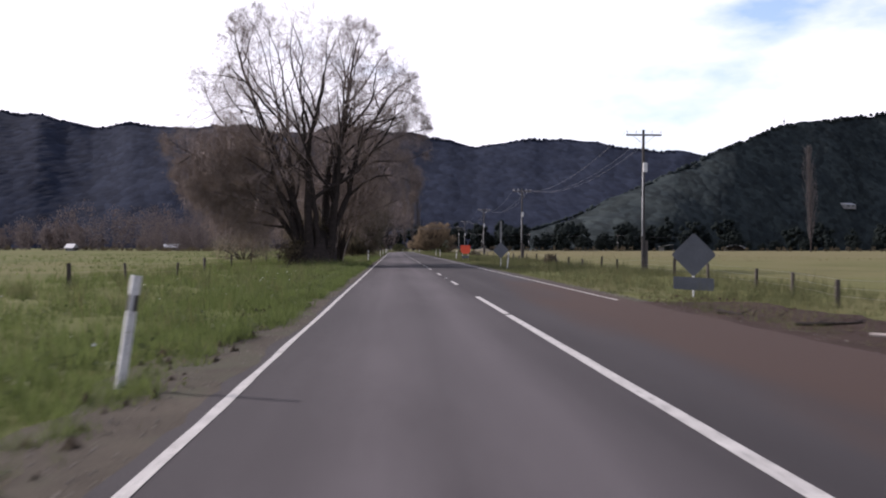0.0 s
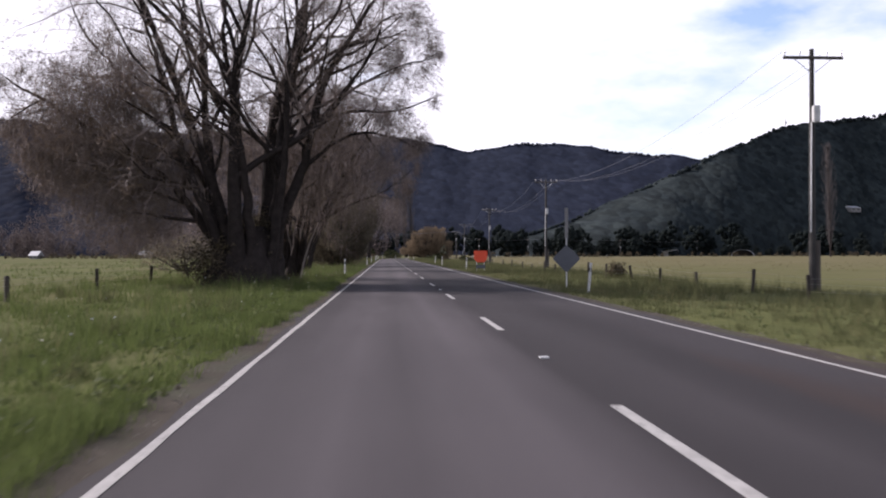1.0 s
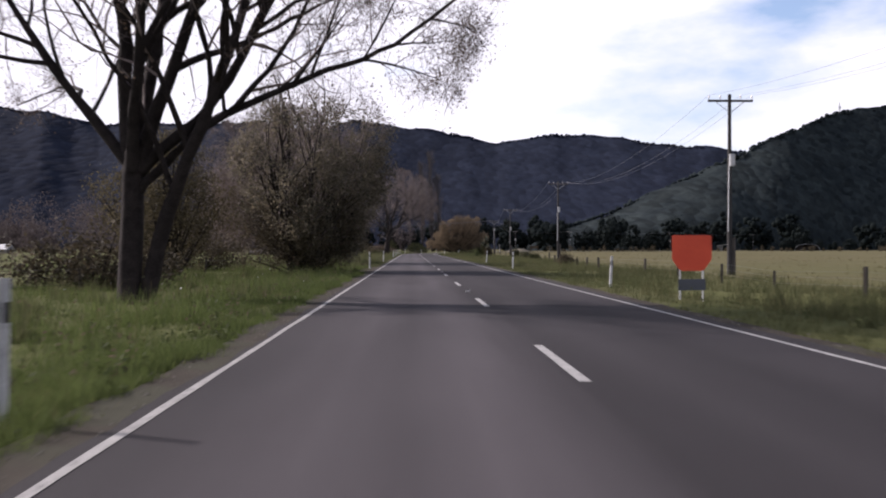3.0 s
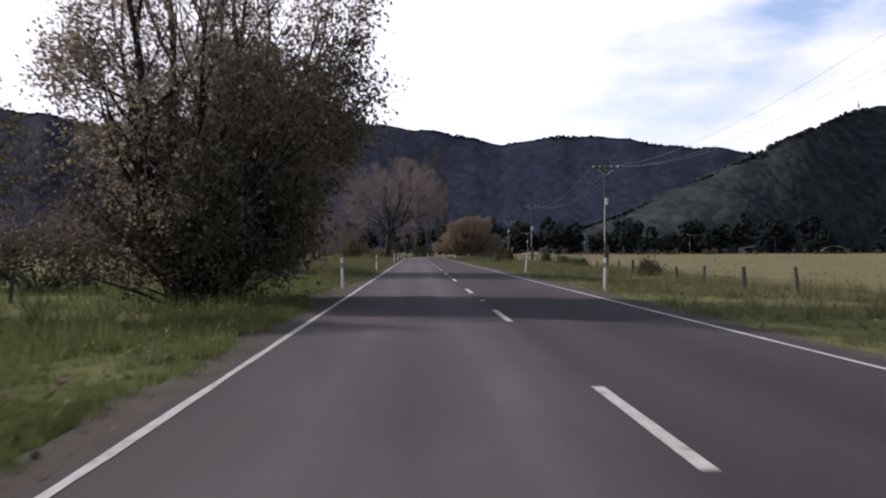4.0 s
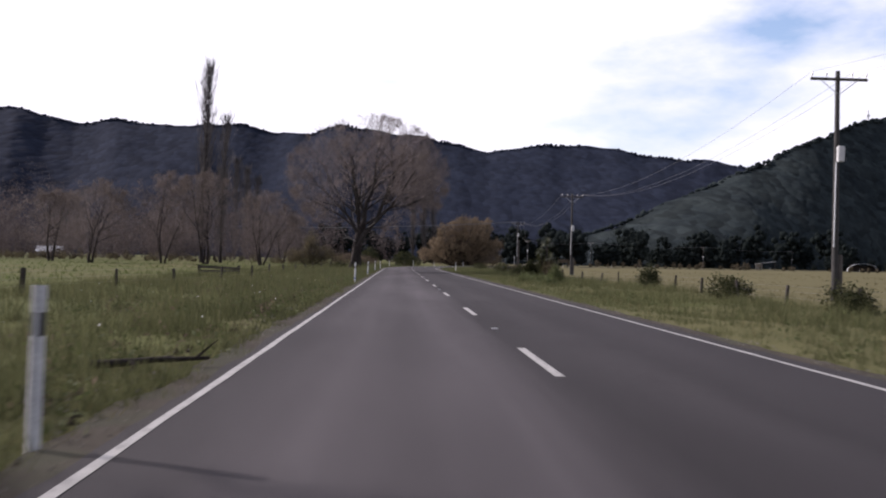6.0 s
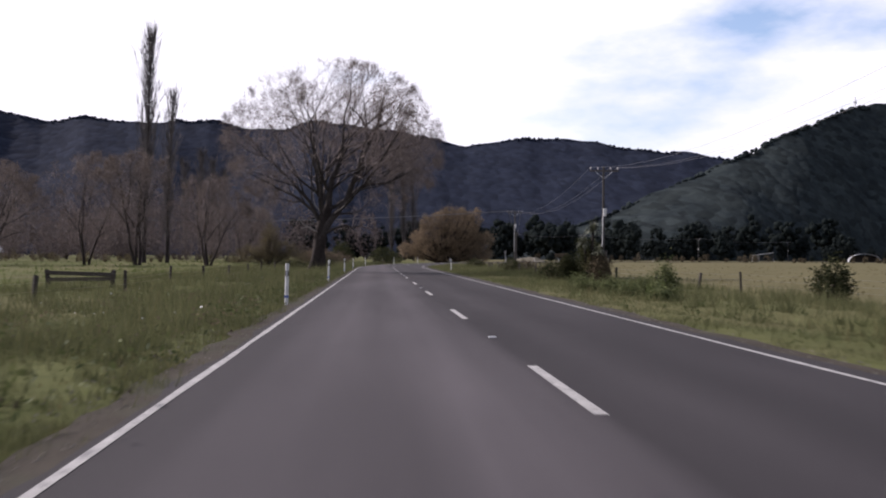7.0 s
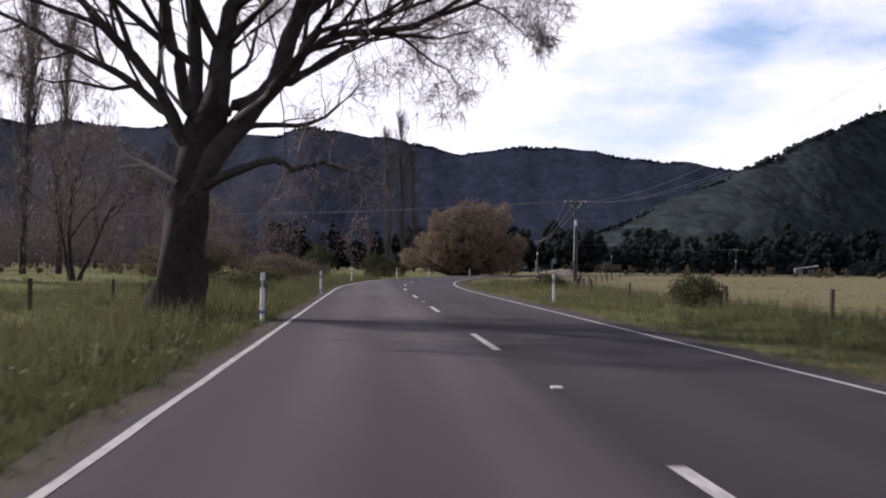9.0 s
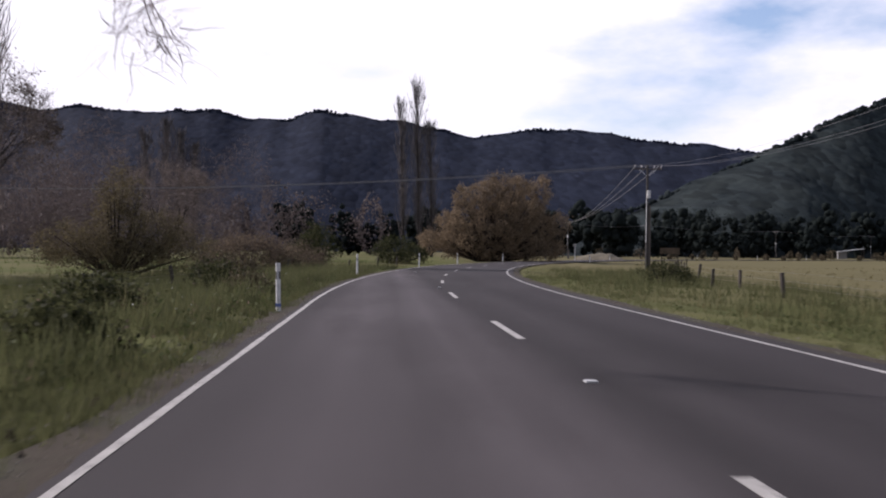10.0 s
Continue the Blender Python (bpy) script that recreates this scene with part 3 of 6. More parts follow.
def bare_tree(name, place, label, stems, env, seed, lengths=(1.0, 0.75, 0.6, 0.55), kids=(7, 6, 6), twigs=5, fork=0.9, lift=0.06,
              stem_r=0.25, leaves=0, leaf_mat=None, leaf_size=0.09, leaf_low=0.0, droop=0.0, twig_w=0.009, bark=None, twig_mat=None, leaf_count=3, first=0.35, bole=None, paths=(), leaf_x=99.0, twig_seg=2, leaf_spread=0.16, billow=0.3, hang=(), hang_mat=None):
    """A leafless tree. stems: (x, y, lean x, lean y, length, radius); env: centre and radii of the crown."""
    random.seed(seed)
    rng = np.random.default_rng(seed)
    (cx, cy, cz), (rx, ry, rz) = env
    tree = root(name, pose(place[0], place[1], place[2]), label, "tree")
    limbs, fine, tips = Wood(), Wood(), []

    def room(p, d):
        """How far the crown's outline is from p along d."""
        ox, oy, oz = (p.x - cx) / rx, (p.y - cy) / ry, (p.z - cz) / rz
        vx, vy, vz = d.x / rx, d.y / ry, d.z / rz
        a, b, c = vx * vx + vy * vy + vz * vz, ox * vx + oy * vy + oz * vz, ox * ox + oy * oy + oz * oz - 1
        disc = b * b - a * c
        if disc <= 0:
            return 0.3
        reach = (-b + math.sqrt(disc)) / a
        edge = Vector((ox + vx * reach, oy + vy * reach, oz + vz * reach))
        return max(0.15, reach * (0.93 + billow * noise.noise(edge * 2.7 + Vector((seed, 0, 0)))))

    free = []      # filled while a limb hangs below the crown

    def grow(p, d, length, r, level):
        length = length if free else min(length, room(p, d) * random.uniform(0.85, 1.03))
        if length < 0.12:
            return
        n = max(3, int(length / (0.7, 0.55, 0.4, 0.35)[level]))
        pts, end = wander(p, d, length, n, (0.08, 0.14, 0.2, 0.3)[level], lift * (1.0, 0.8, 0.6, -droop)[level] - (droop * 0.5 if level == 2 else 0))
        radii = [max(0.006, r * (1 - 0.72 * i / n)) for i in range(n + 1)]
        if level == 0:
            radii[0] *= 1.25
        if level == 3:
            fine.strip(pts, r * 0.7)
        else:
            (limbs if level < 2 else fine).tube(pts, radii, (9, 6, 3)[level])
        if level == 3:
            tip = pts[-1]
            shell = ((tip.x - cx) / rx) ** 2 + ((tip.y - cy) / ry) ** 2 + ((tip.z - cz) / rz) ** 2
            for _ in range(int(twigs * (0.5 if free else min(1.7, 0.45 + 1.25 * shell)))):
                q = pts[random.randint(1, n)]
                dd = (end + Vector((random.gauss(0, 0.85), random.gauss(0, 0.85), random.gauss(0, 0.7) - droop))).normalized()
                tw, _e = wander(q, dd, random.uniform(0.25, 0.65) * (1 + droop), twig_seg, 0.45, -droop * 0.8)
                fine.strip(tw, twig_w)
                tips.extend(tw[1:])
            return
        count = kids[level]
        for i in range(count):
            u = first + (1 - first) * (i + random.uniform(0.2, 0.9)) / count if level == 0 else 0.2 + 0.8 * (i + random.random()) / count
            j = min(n - 1, int(u * n))
            q = pts[j].lerp(pts[j + 1], u * n - j if u * n - j < 1 else 1)
            along = (pts[j + 1] - pts[j]).normalized()
            az = random.uniform(0, 2 * math.pi)
            out = along.orthogonal().normalized()
            out.rotate(Matrix.Rotation(az, 3, along))
            dd = (along + out * fork * random.uniform(0.6, 1.3)).normalized()
            grow(q, dd, length * lengths[level + 1] * random.uniform(0.7, 1.25) * (1.15 - 0.4 * u), radii[j] * random.uniform(0.42, 0.65), level + 1)
        grow(pts[-1], end, length * 0.35, radii[-1] * 0.9, level + 1)

    def shaped(points, r, thin=0.75, sides=10):
        """A main limb along given points, smoothed, with side branches of its own."""
        P = [Vector(p) for p in points]
        pts = []
        for i in range(len(P) - 1):
            p0, p1, p2, p3 = P[max(i - 1, 0)], P[i], P[i + 1], P[min(i + 2, len(P) - 1)]
            m = max(2, int((p2 - p1).length / 0.4))
            for k in range(m):
                u = k / m
                q = 0.5 * (2 * p1 + (p2 - p0) * u + (2 * p0 - 5 * p1 + 4 * p2 - p3) * u * u + (3 * p1 - p0 - 3 * p2 + p3) * u ** 3)
                pts.append(q + Vector((random.gauss(0, 0.025), random.gauss(0, 0.025), random.gauss(0, 0.025))))
        pts.append(P[-1])
        n = len(pts) - 1
        limbs.tube(pts, [max(0.02, r * (1 - thin * (i / n) ** 0.8)) for i in range(n + 1)], sides)
        total = sum((b - a).length for a, b in zip(pts, pts[1:]))
        return pts, n, total

    for points, r, low, count, reach, *rest in paths:
        pts, n, total = shaped(points, r)
        free[:] = rest
        for i in range(count):
            u = low + (1 - low) * (i + random.uniform(0.1, 0.9)) / count
            j = min(n - 1, int(u * n))
            along = (pts[j + 1] - pts[j]).normalized()
            out = along.orthogonal().normalized()
            out.rotate(Matrix.Rotation(random.uniform(0, 2 * math.pi), 3, along))
            if rest:
                out = (out + Vector((0, 0, rest[0]))).normalized()
            grow(pts[j].copy(), (along + out * fork * random.uniform(0.7, 1.4)).normalized(), reach * random.uniform(0.6, 1.2) * (1.2 - 0.5 * u), r * (1 - 0.7 * u) * random.uniform(0.4, 0.6), 2 if rest else 1)
        if rest:
            for _ in range(3):
                d = ((pts[-1] - pts[-2]).normalized() + Vector((random.gauss(0, 0.35), random.gauss(0, 0.35), -0.3))).normalized()
                grow(pts[-1].copy(), d, reach * 0.7, r * 0.22, 2)
        else:
            grow(pts[-1].copy(), (pts[-1] - pts[-2]).normalized(), reach * 0.8, max(0.02, r * 0.25), 1)
    free.clear()
    foot = -0.15
    if bole:
        top, r0, r1, lean = bole
        pts = [Vector((lean * u * u * top, 0.1 * math.sin(3 * u), -0.25 + (top + 0.25) * u)) for u in (0, 0.06, 0.15, 0.3, 0.5, 0.75, 1.0)]
        limbs.tube(pts, [r0 * 1.55, r0 * 1.25, r0 * 1.06, r0, r0 * 0.96, r0 * 0.97, r1], 16)
        foot = top - 0.25
    for sx, sy, lx, ly, length, r, *low in stems:
        if bole:
            sx += bole[3] * bole[0] * (low[0] / bole[0] if low else 1)
        grow(Vector((sx, sy, low[0] if low else foot)), Vector((lx, ly, low[1] if low else 1)).normalized(), length, r, 0)
    mesh_ob("trunk", limbs.v, limbs.f, bark or M_BARK, tree, smooth=True)
    mesh_ob("crown", fine.v, fine.f, twig_mat or M_TWIG, tree)
    if hang:
        # old drooping twigs and withered leaves low in the crown
        low_v, low_f, at, leaf_at = [], [], 0, []
        for (lx, ly, lz, ax, ay, az), n in hang:
            d = rng.normal(size=(n, 3))
            d /= np.linalg.norm(d, axis=1)[:, None]
            c = np.array((lx, ly, lz)) + d * (rng.uniform(size=(n, 1)) ** 0.45) * np.array((ax, ay, az)) * (1 + 0.25 * np.sin(d[:, :1] * 6 + d[:, 2:] * 5 + seed))
            c = c[c[:, 2] > 0.4]
            m = len(c)
            turn, side = rng.uniform(0, 2 * np.pi, m), rng.normal(size=(m, 3))
            out = np.stack([np.cos(turn), np.sin(turn), np.zeros(m)], 1) * rng.uniform(0.1, 0.5, (m, 1))
            side *= (rng.uniform(0.005, 0.011, m) / np.linalg.norm(side, axis=1))[:, None]
            p1, p2 = c + out * 0.6 + (0, 0, 0.12), c + out - np.array((0, 0, 1.0)) * rng.uniform(0.2, 0.75, (m, 1))
            low_v.append(np.stack([c - side, c + side, p1 + side, p1 - side, p2], 1).reshape(-1, 3))
            leaf_at += [p1, p2, (p1 + p2) / 2 + rng.normal(size=(m, 3)) * 0.07]
            k = np.arange(m)[:, None] * 5 + at
            low_f.append(np.concatenate([k + np.array([0, 1, 2]), k + np.array([0, 2, 3]), k + np.array([3, 2, 4])]))
            at += 5 * m
        array_ob("withered_spray", np.concatenate(low_v), np.concatenate(low_f), twig_mat or M_TWIG, tree)
        leaf_at = np.concatenate(leaf_at)
        v, f = leaf_quads(leaf_at + rng.normal(size=leaf_at.shape) * 0.05, 0.03, rng, 0.45)
        array_ob("withered_foliage", v, f, hang_mat or M_LEAF_WILLOW, tree, 4)
    if leaves:
        t = np.array([p[:] for p in tips])
        if leaf_low:
            keep = rng.uniform(size=len(t)) < np.clip((leaf_low - t[:, 2]) / leaf_low * 2.2, 0.02, 1)
            t = t[keep]
        t = t[(rng.uniform(size=len(t)) < leaves) & (t[:, 0] < leaf_x)]
        c = np.repeat(t, leaf_count, 0) + rng.normal(size=(len(t) * leaf_count, 3)) * leaf_spread
        v, f = leaf_quads(c, leaf_size, rng)
        array_ob("foliage", v, f, leaf_mat, tree, 4)
    return tree


def leafy(name, place, label, lobes, count, size, mat, seed, category="bush", stem=True, clump=0.16, hollow=0.55):
    """A bush or leafy tree: short stems and many small leaves in clumps within lobes (x, y, z, rx, ry, rz)."""
    random.seed(seed)
    rng = np.random.default_rng(seed)
    ob = root(name, pose(*place), label, category)
    wood = Wood()
    vol = np.array([l[3] * l[4] * l[5] for l in lobes]) ** 0.75
    vol /= vol.sum()
    allc = []
    for l, share in zip(lobes, vol):
        n = max(6, int(count * share / 24))
        d = rng.normal(size=(n, 3))
        d /= np.linalg.norm(d, axis=1)[:, None]
        rad = (hollow + (1 - hollow) * rng.uniform(size=n) ** 0.6) * (1 + 0.22 * np.sin(d[:, 0] * 5 + seed) * np.cos(d[:, 2] * 6 + d[:, 1] * 4))
        c = np.array(l[:3]) + d * rad[:, None] * np.array(l[3:])
        c = c[c[:, 2] > 0.05]
        allc.append(c)
        for _ in range(7 if stem else 0):
            tip = Vector(c[rng.integers(len(c))])
            mid = Vector((tip.x * 0.5, tip.y * 0.5, tip.z * 0.45))
            wood.tube([Vector((tip.x * 0.12, tip.y * 0.12, -0.1)), mid, tip], [0.05 + 0.012 * tip.z, 0.035 + 0.006 * tip.z, 0.01], 5)
    c = np.concatenate(allc)
    pts = np.repeat(c, 24, 0) + rng.normal(size=(len(c) * 24, 3)) * clump * np.repeat(rng.uniform(0.6, 1.7, len(c)), 24)[:, None]
    pts = pts[pts[:, 2] > 0.02]
    v, f = leaf_quads(pts, size, rng)
    if stem:
        tagged(mesh_ob("branchwork", wood.v, wood.f, M_BARK, ob, smooth=True), kind="stuff")
    array_ob("foliage", v, f, mat, ob, 4)
    return ob


def fan(n, spread_, length, r, seed, ring=0.5):
    """Stems of a many-stemmed tree, leaning outwards from one stool."""
    g = random.Random(seed)
    out = []
    for i in range(n):
        a = 2 * math.pi * (i + g.uniform(-0.3, 0.3)) / n
        lean = spread_ * g.uniform(0.35, 1.1)
        out.append((ring * math.cos(a), ring * math.sin(a), lean * math.cos(a), lean * math.sin(a), length * g.uniform(0.8, 1.1), r * g.uniform(0.7, 1.2)))
    return out


bare_tree("willow_tree", (-7.3, 61.0, -0.15), "tall many-stemmed willow, nearly leafless, beside the road", fan(4, 0.45, 13, 0.31, 4, 0.8),
          ((-1.2, 0, 9.2), (9.0, 8.2, 8.7)), 11, kids=(8, 6, 6), twigs=11, billow=0.22, fork=1.1, leaves=0.4, leaf_spread=0.1, leaf_mat=M_LEAF_WILLOW, leaf_low=11, leaf_size=0.03, droop=0.12, twig_w=0.006, leaf_x=4.2,
          hang=(((-5.6, 0.8, 7.4, 3.4, 3.4, 3.4), 9000), ((-4.6, 1.0, 4.4, 3.4, 3.0, 2.6), 8000), ((-7.4, 0.5, 5.6, 2.2, 2.4, 2.6), 4500), ((1.2, 4.2, 6.2, 4.4, 2.6, 3.0), 3600), ((3.0, 4.4, 4.2, 2.8, 2.2, 2.6), 1800)),
          paths=((((0.9, -0.2, -0.2), (1.2, -0.3, 2.5), (1.9, -0.3, 4.2), (2.4, -0.2, 6.0), (2.9, 0, 8.2), (4.0, 0.2, 10.2), (5.0, 0.3, 11.8)), 0.3, 0.45, 9, 4.0),
                 (((2.0, -0.3, 4.6), (3.2, -0.5, 5.7), (4.6, -0.7, 6.2), (5.8, -0.8, 6.0), (6.9, -0.9, 5.5)), 0.1, 0.35, 8, 2.0),
                 (((2.4, -0.2, 6.2), (3.4, 0.3, 7.6), (4.8, 0.6, 8.6), (6.6, 0.8, 9.4)), 0.11, 0.35, 7, 2.4),
                 (((-0.8, 0, 0.2), (-1.8, 0.2, 2.4), (-3.6, 0.3, 4.6), (-6.4, 0.4, 6.4), (-8.6, 0.4, 7.8)), 0.24, 0.25, 12, 3.6), (((-0.3, -0.4, 0.2), (-1.4, -0.4, 4.0), (-3.0, -0.4, 8.5), (-4.6, -0.3, 12.5), (-5.2, -0.2, 14.5)), 0.26, 0.3, 13, 4.5), (((0.5, 0.4, 0.2), (1.2, 0.4, 5.0), (1.9, 0.4, 10.0), (2.5, 0.4, 14.5)), 0.25, 0.35, 12, 4.2),
                 (((-0.4, 0.8, 0.4), (-1.6, 1.2, 3.6), (-4.0, 1.6, 7.0), (-6.6, 1.8, 10.0)), 0.22, 0.3, 10, 4.0),
                 (((-0.9, -0.5, 0.0), (-1.3, -0.6, 2.2), (-2.4, -0.8, 5.0), (-3.6, -1.0, 9.5)), 0.27, 0.5, 6, 3.4), (((0.2, -0.8, 0.0), (0.1, -1.0, 2.5), (-0.2, -1.3, 5.5), (-0.8, -1.6, 10.0)), 0.27, 0.5, 6, 3.4),
                 (((0.8, -0.6, 0.0), (1.1, -0.8, 2.5), (1.5, -1.0, 5.0), (1.7, -1.4, 9.5)), 0.24, 0.5, 6, 3.2)))
w = Wood()
w.tube([Vector(p) for p in ((0, 0, -0.3), (0, 0, 0.1), (0, 0, 0.6), (0.02, 0, 1.2), (0.05, 0, 1.8), (0.05, 0, 2.5))], [2.0, 1.6, 1.38, 1.25, 1.05, 0.5], 22)
for i, p in enumerate(w.v):
    q = Vector((p.x, p.y, 0))
    w.v[i] = p + q * (0.16 * math.cos(7 * math.atan2(p.y, p.x) + p.z) + 0.2 * noise.noise(p * 0.9))
mesh_ob("stool", w.v, w.f, M_BARK, bpy.data.objects["willow_tree"], "broad dark stool from which the stems rise", smooth=True)
slim = bare_tree("willow_tree", (-6.4, 67.9, -0.15), "slender many-stemmed bare willow on the grass verge", [(-0.2, 0.3, -0.3, 0.4, 10, 0.15), (0.1, 0.2, 0.1, 0.55, 10, 0.14), (-0.25, 0.2, -0.3, 0.75, 10, 0.14)],
          ((-1.6, 2.6, 7.4), (7.0, 7.4, 5.8)), 12, kids=(5, 5, 5), twigs=6, hang=(((-3.4, 4.2, 7.0, 4.0, 4.0, 3.0), 2200), ((-4.4, 5.4, 4.4, 3.2, 3.2, 2.6), 1800)), leaves=0.1, leaf_spread=0.08, leaf_mat=M_LEAF_WILLOW, leaf_low=9, leaf_size=0.03, twig_w=0.006, first=0.45,
          paths=((((-0.22, 0, -0.2), (-0.3, 0, 0.6), (-0.34, 0, 2.2), (-0.25, 0.1, 4.4), (-0.7, 0.2, 8.0)), 0.19, 0.45, 7, 2.8), (((0.02, 0.1, -0.2), (0.1, 0.1, 0.8), (0.25, 0.1, 2.2), (0.55, 0.2, 4.4), (0.8, 0.3, 8.8)), 0.2, 0.45, 7, 2.8),
                 (((0.2, 0, -0.2), (0.35, 0, 0.7), (0.65, 0.1, 2.2), (1.2, 0.1, 4.4), (2.1, 0.2, 8.6)), 0.2, 0.45, 7, 2.8), (((0.3, -0.15, -0.2), (0.45, -0.15, 0.6), (0.85, -0.2, 1.7), (1.55, -0.2, 3.4), (2.5, -0.1, 5.2), (3.6, 0, 7.0)), 0.15, 0.4, 7, 2.4)))
w = Wood()
w.tube([Vector(p) for p in ((0, 0, -0.25), (0.02, 0, 0.1), (0.06, 0, 0.45), (0.1, 0.02, 0.9), (0.14, 0.04, 1.3))], [0.6, 0.45, 0.37, 0.32, 0.2], 14)
mesh_ob("stool", w.v, w.f, M_BARK, slim, "gnarled mossy base of the stems", smooth=True)
w = Wood()
w.tube([Vector(p) for p in ((0.45, -0.5, -0.1), (0.62, -0.5, 0.9), (0.95, -0.45, 2.0), (1.35, -0.4, 2.9))], [0.05, 0.045, 0.04, 0.02], 6)
mesh_ob("broken_limb", w.v, w.f, M_PALE, slim, "pale dead stick leaning on the stems")
bare_tree("willow_tree", (-8.1, 92.0, -0.15), "bare tree forking low, its crown reaching over the road",
          [(0, 0, -0.3, 0.05, 10, 0.2), (0, 0.1, 0.1, 0.25, 11, 0.2), (0.1, 0, 0.45, -0.1, 11, 0.18), (0, -0.1, 0.0, -0.4, 10, 0.16), (0, 0, -0.75, 0.1, 9, 0.15), (0.1, 0, 1.05, 0.05, 11, 0.16), (0.35, 0.1, 0.15, 0, 11, 0.2, 0.0, 1)],
          ((1.6, 0, 8.0), (7.2, 6.5, 5.8)), 13, kids=(9, 7, 6), twigs=7, leaves=0.2, leaf_spread=0.08, leaf_mat=M_LEAF_WILLOW, leaf_low=12, leaf_size=0.03, first=0.2, twig_w=0.0065, bole=(3.4, 0.27, 0.25, 0.04),
          paths=((((0.2, 0, 2.6), (1.8, 0.1, 4.2), (3.8, 0.2, 5.2), (6.2, 0.3, 6.2), (8.0, 0.3, 7.6)), 0.13, 0.3, 9, 2.6),))
for k, (x, y, r, h) in enumerate(((-11.5, 99.5, 2.0, 1.8), (-19, 102, 3.0, 3.0), (-14, 124, 2.4, 2.2))):
    leafy("scrub", (x, y, -0.2), "tangled brown scrub under the roadside trees", [(0, 0, h * 0.5, r, r * 0.8, h * 0.5), (r * 0.6, 0.4, h * 0.38, r * 0.7, r * 0.6, h * 0.4), (-r * 0.7, 0, h * 0.42, r * 0.6, r * 0.6, h * 0.45)],
          5200, 0.07, M_LEAF_TURN if k % 2 else M_LEAF_DARK, 120 + k, clump=0.22, hollow=0.35)
leafy("scrub", (-10.2, 143.2, -0.2), "dark tangled scrub round the stems of a willow", [(0, 0.4, 1.7, 1.5, 1.6, 1.8), (-1.6, 0.4, 2.2, 1.7, 1.7, 2.2)], 14000, 0.06, M_LEAF_DARK, 131, clump=0.2, hollow=0.3)
leafy("scrub", (-7.9, 60.2, -0.2), "dark scrub among the stems of the big willow", [(-0.6, 0.4, 1.1, 1.5, 1.2, 1.2), (0.4, 0.9, 1.6, 1.3, 1.1, 1.7)], 8000, 0.055, M_LEAF_DARK, 132, clump=0.16, hollow=0.3)
# added tree, kind assumed, placed so its shade falls on the verge
leafy("verge_shade_tree", (-12.6, 112.0, -0.2), "olive-brown tree added behind the roadside trees to shade the verge", [(0, 0, 4.6, 1.9, 1.9, 1.7), (1.4, 0.3, 3.2, 1.8, 1.8, 1.6), (-1.6, -0.2, 3.6, 1.9, 1.8, 1.7), (0.2, -1.4, 2.4, 2.0, 1.7, 1.9), (-0.6, 1.2, 1.9, 2.2, 1.8, 1.7), (0.4, 0, 6.0, 1.3, 1.3, 1.0)], 26000, 0.055, M_LEAF_OLIVE, 133, "tree", clump=0.2, hollow=0.4)
bare_tree("evergreen_tree", (-6.9, 116.0, -0.15), "dense dark leafy tree with some browning leaves",
          fan(10, 0.62, 9.5, 0.17, 21, 0.5) + [(0.3, -0.1, 0.95, -0.1, 6, 0.12), (0.3, 0.1, 0.8, 0.4, 6, 0.12), (-0.3, -0.2, -1.1, -0.2, 6, 0.12), (-0.3, 0.3, -0.8, 0.3, 7, 0.12), (0, -0.4, 0.1, -1.1, 6, 0.12), (0.2, -0.3, 0.6, -0.9, 5, 0.12), (-0.2, -0.3, -0.6, -0.9, 5, 0.12)],
          ((0.4, 0, 6.3), (4.0, 4.0, 5.9)), 21, kids=(6, 5, 4), twigs=4, billow=0.75, fork=0.7, lift=0.1, first=0.1, leaves=0.26, leaf_mat=M_LEAF_TURN, leaf_size=0.06, leaf_count=11, leaf_spread=0.16, leaf_low=9.5, twig_w=0.006)
leafy("scrub", (-6.8, 116.0, -0.2), "dark leaves round the foot of the leafy tree", [(0, 0, 1.5, 2.3, 2.3, 1.4), (0.6, -0.2, 3.4, 2.0, 2.0, 1.7), (-2.2, -0.2, 2.4, 1.5, 1.5, 1.7)], 14000, 0.06, M_LEAF_DARK, 22, clump=0.22, hollow=0.3)
bare_tree("willow_tree", (-10.4, 142.5, -0.1), "spreading many-stemmed bare willow by the paddock", fan(8, 0.55, 10, 0.24, 15, 0.6),
          ((-1.4, 0, 7.0), (7.4, 6.5, 5.6)), 24, kids=(8, 6, 6), twigs=8, leaves=0.1, leaf_spread=0.08, leaf_mat=M_LEAF_WILLOW, leaf_low=11, leaf_size=0.03, twig_w=0.0085, first=0.25,
          hang=(((-5.5, 0.5, 4.6, 3.2, 3.2, 3.0), 6000), ((-2.0, 1.2, 3.4, 2.6, 2.6, 2.4), 4000), ((-2.5, 1.5, 8.0, 5.0, 4.0, 3.0), 2500), ((-4.0, -3.6, 6.0, 3.4, 3.0, 3.0), 4500)),
          paths=((((0.9, -0.2, -0.2), (1.4, -0.3, 1.6), (2.4, -0.3, 4.8), (2.9, -0.2, 7.3), (3.4, 0, 9.2)), 0.2, 0.3, 10, 3.0), (((2.7, -0.3, 6.2), (3.8, -0.4, 7.0), (5.3, -0.5, 7.4)), 0.09, 0.3, 6, 1.8),
                 (((-0.5, -0.4, 0.0), (-1.6, -0.5, 1.6), (-2.6, -0.6, 2.8), (-3.8, -0.6, 5.2)), 0.24, 0.4, 8, 3.0), (((0.6, -0.4, 0.3), (1.7, -0.9, 0.75), (2.7, -1.2, 0.8)), 0.07, 0.4, 4, 0.7, 0.2)))
w = Wood()
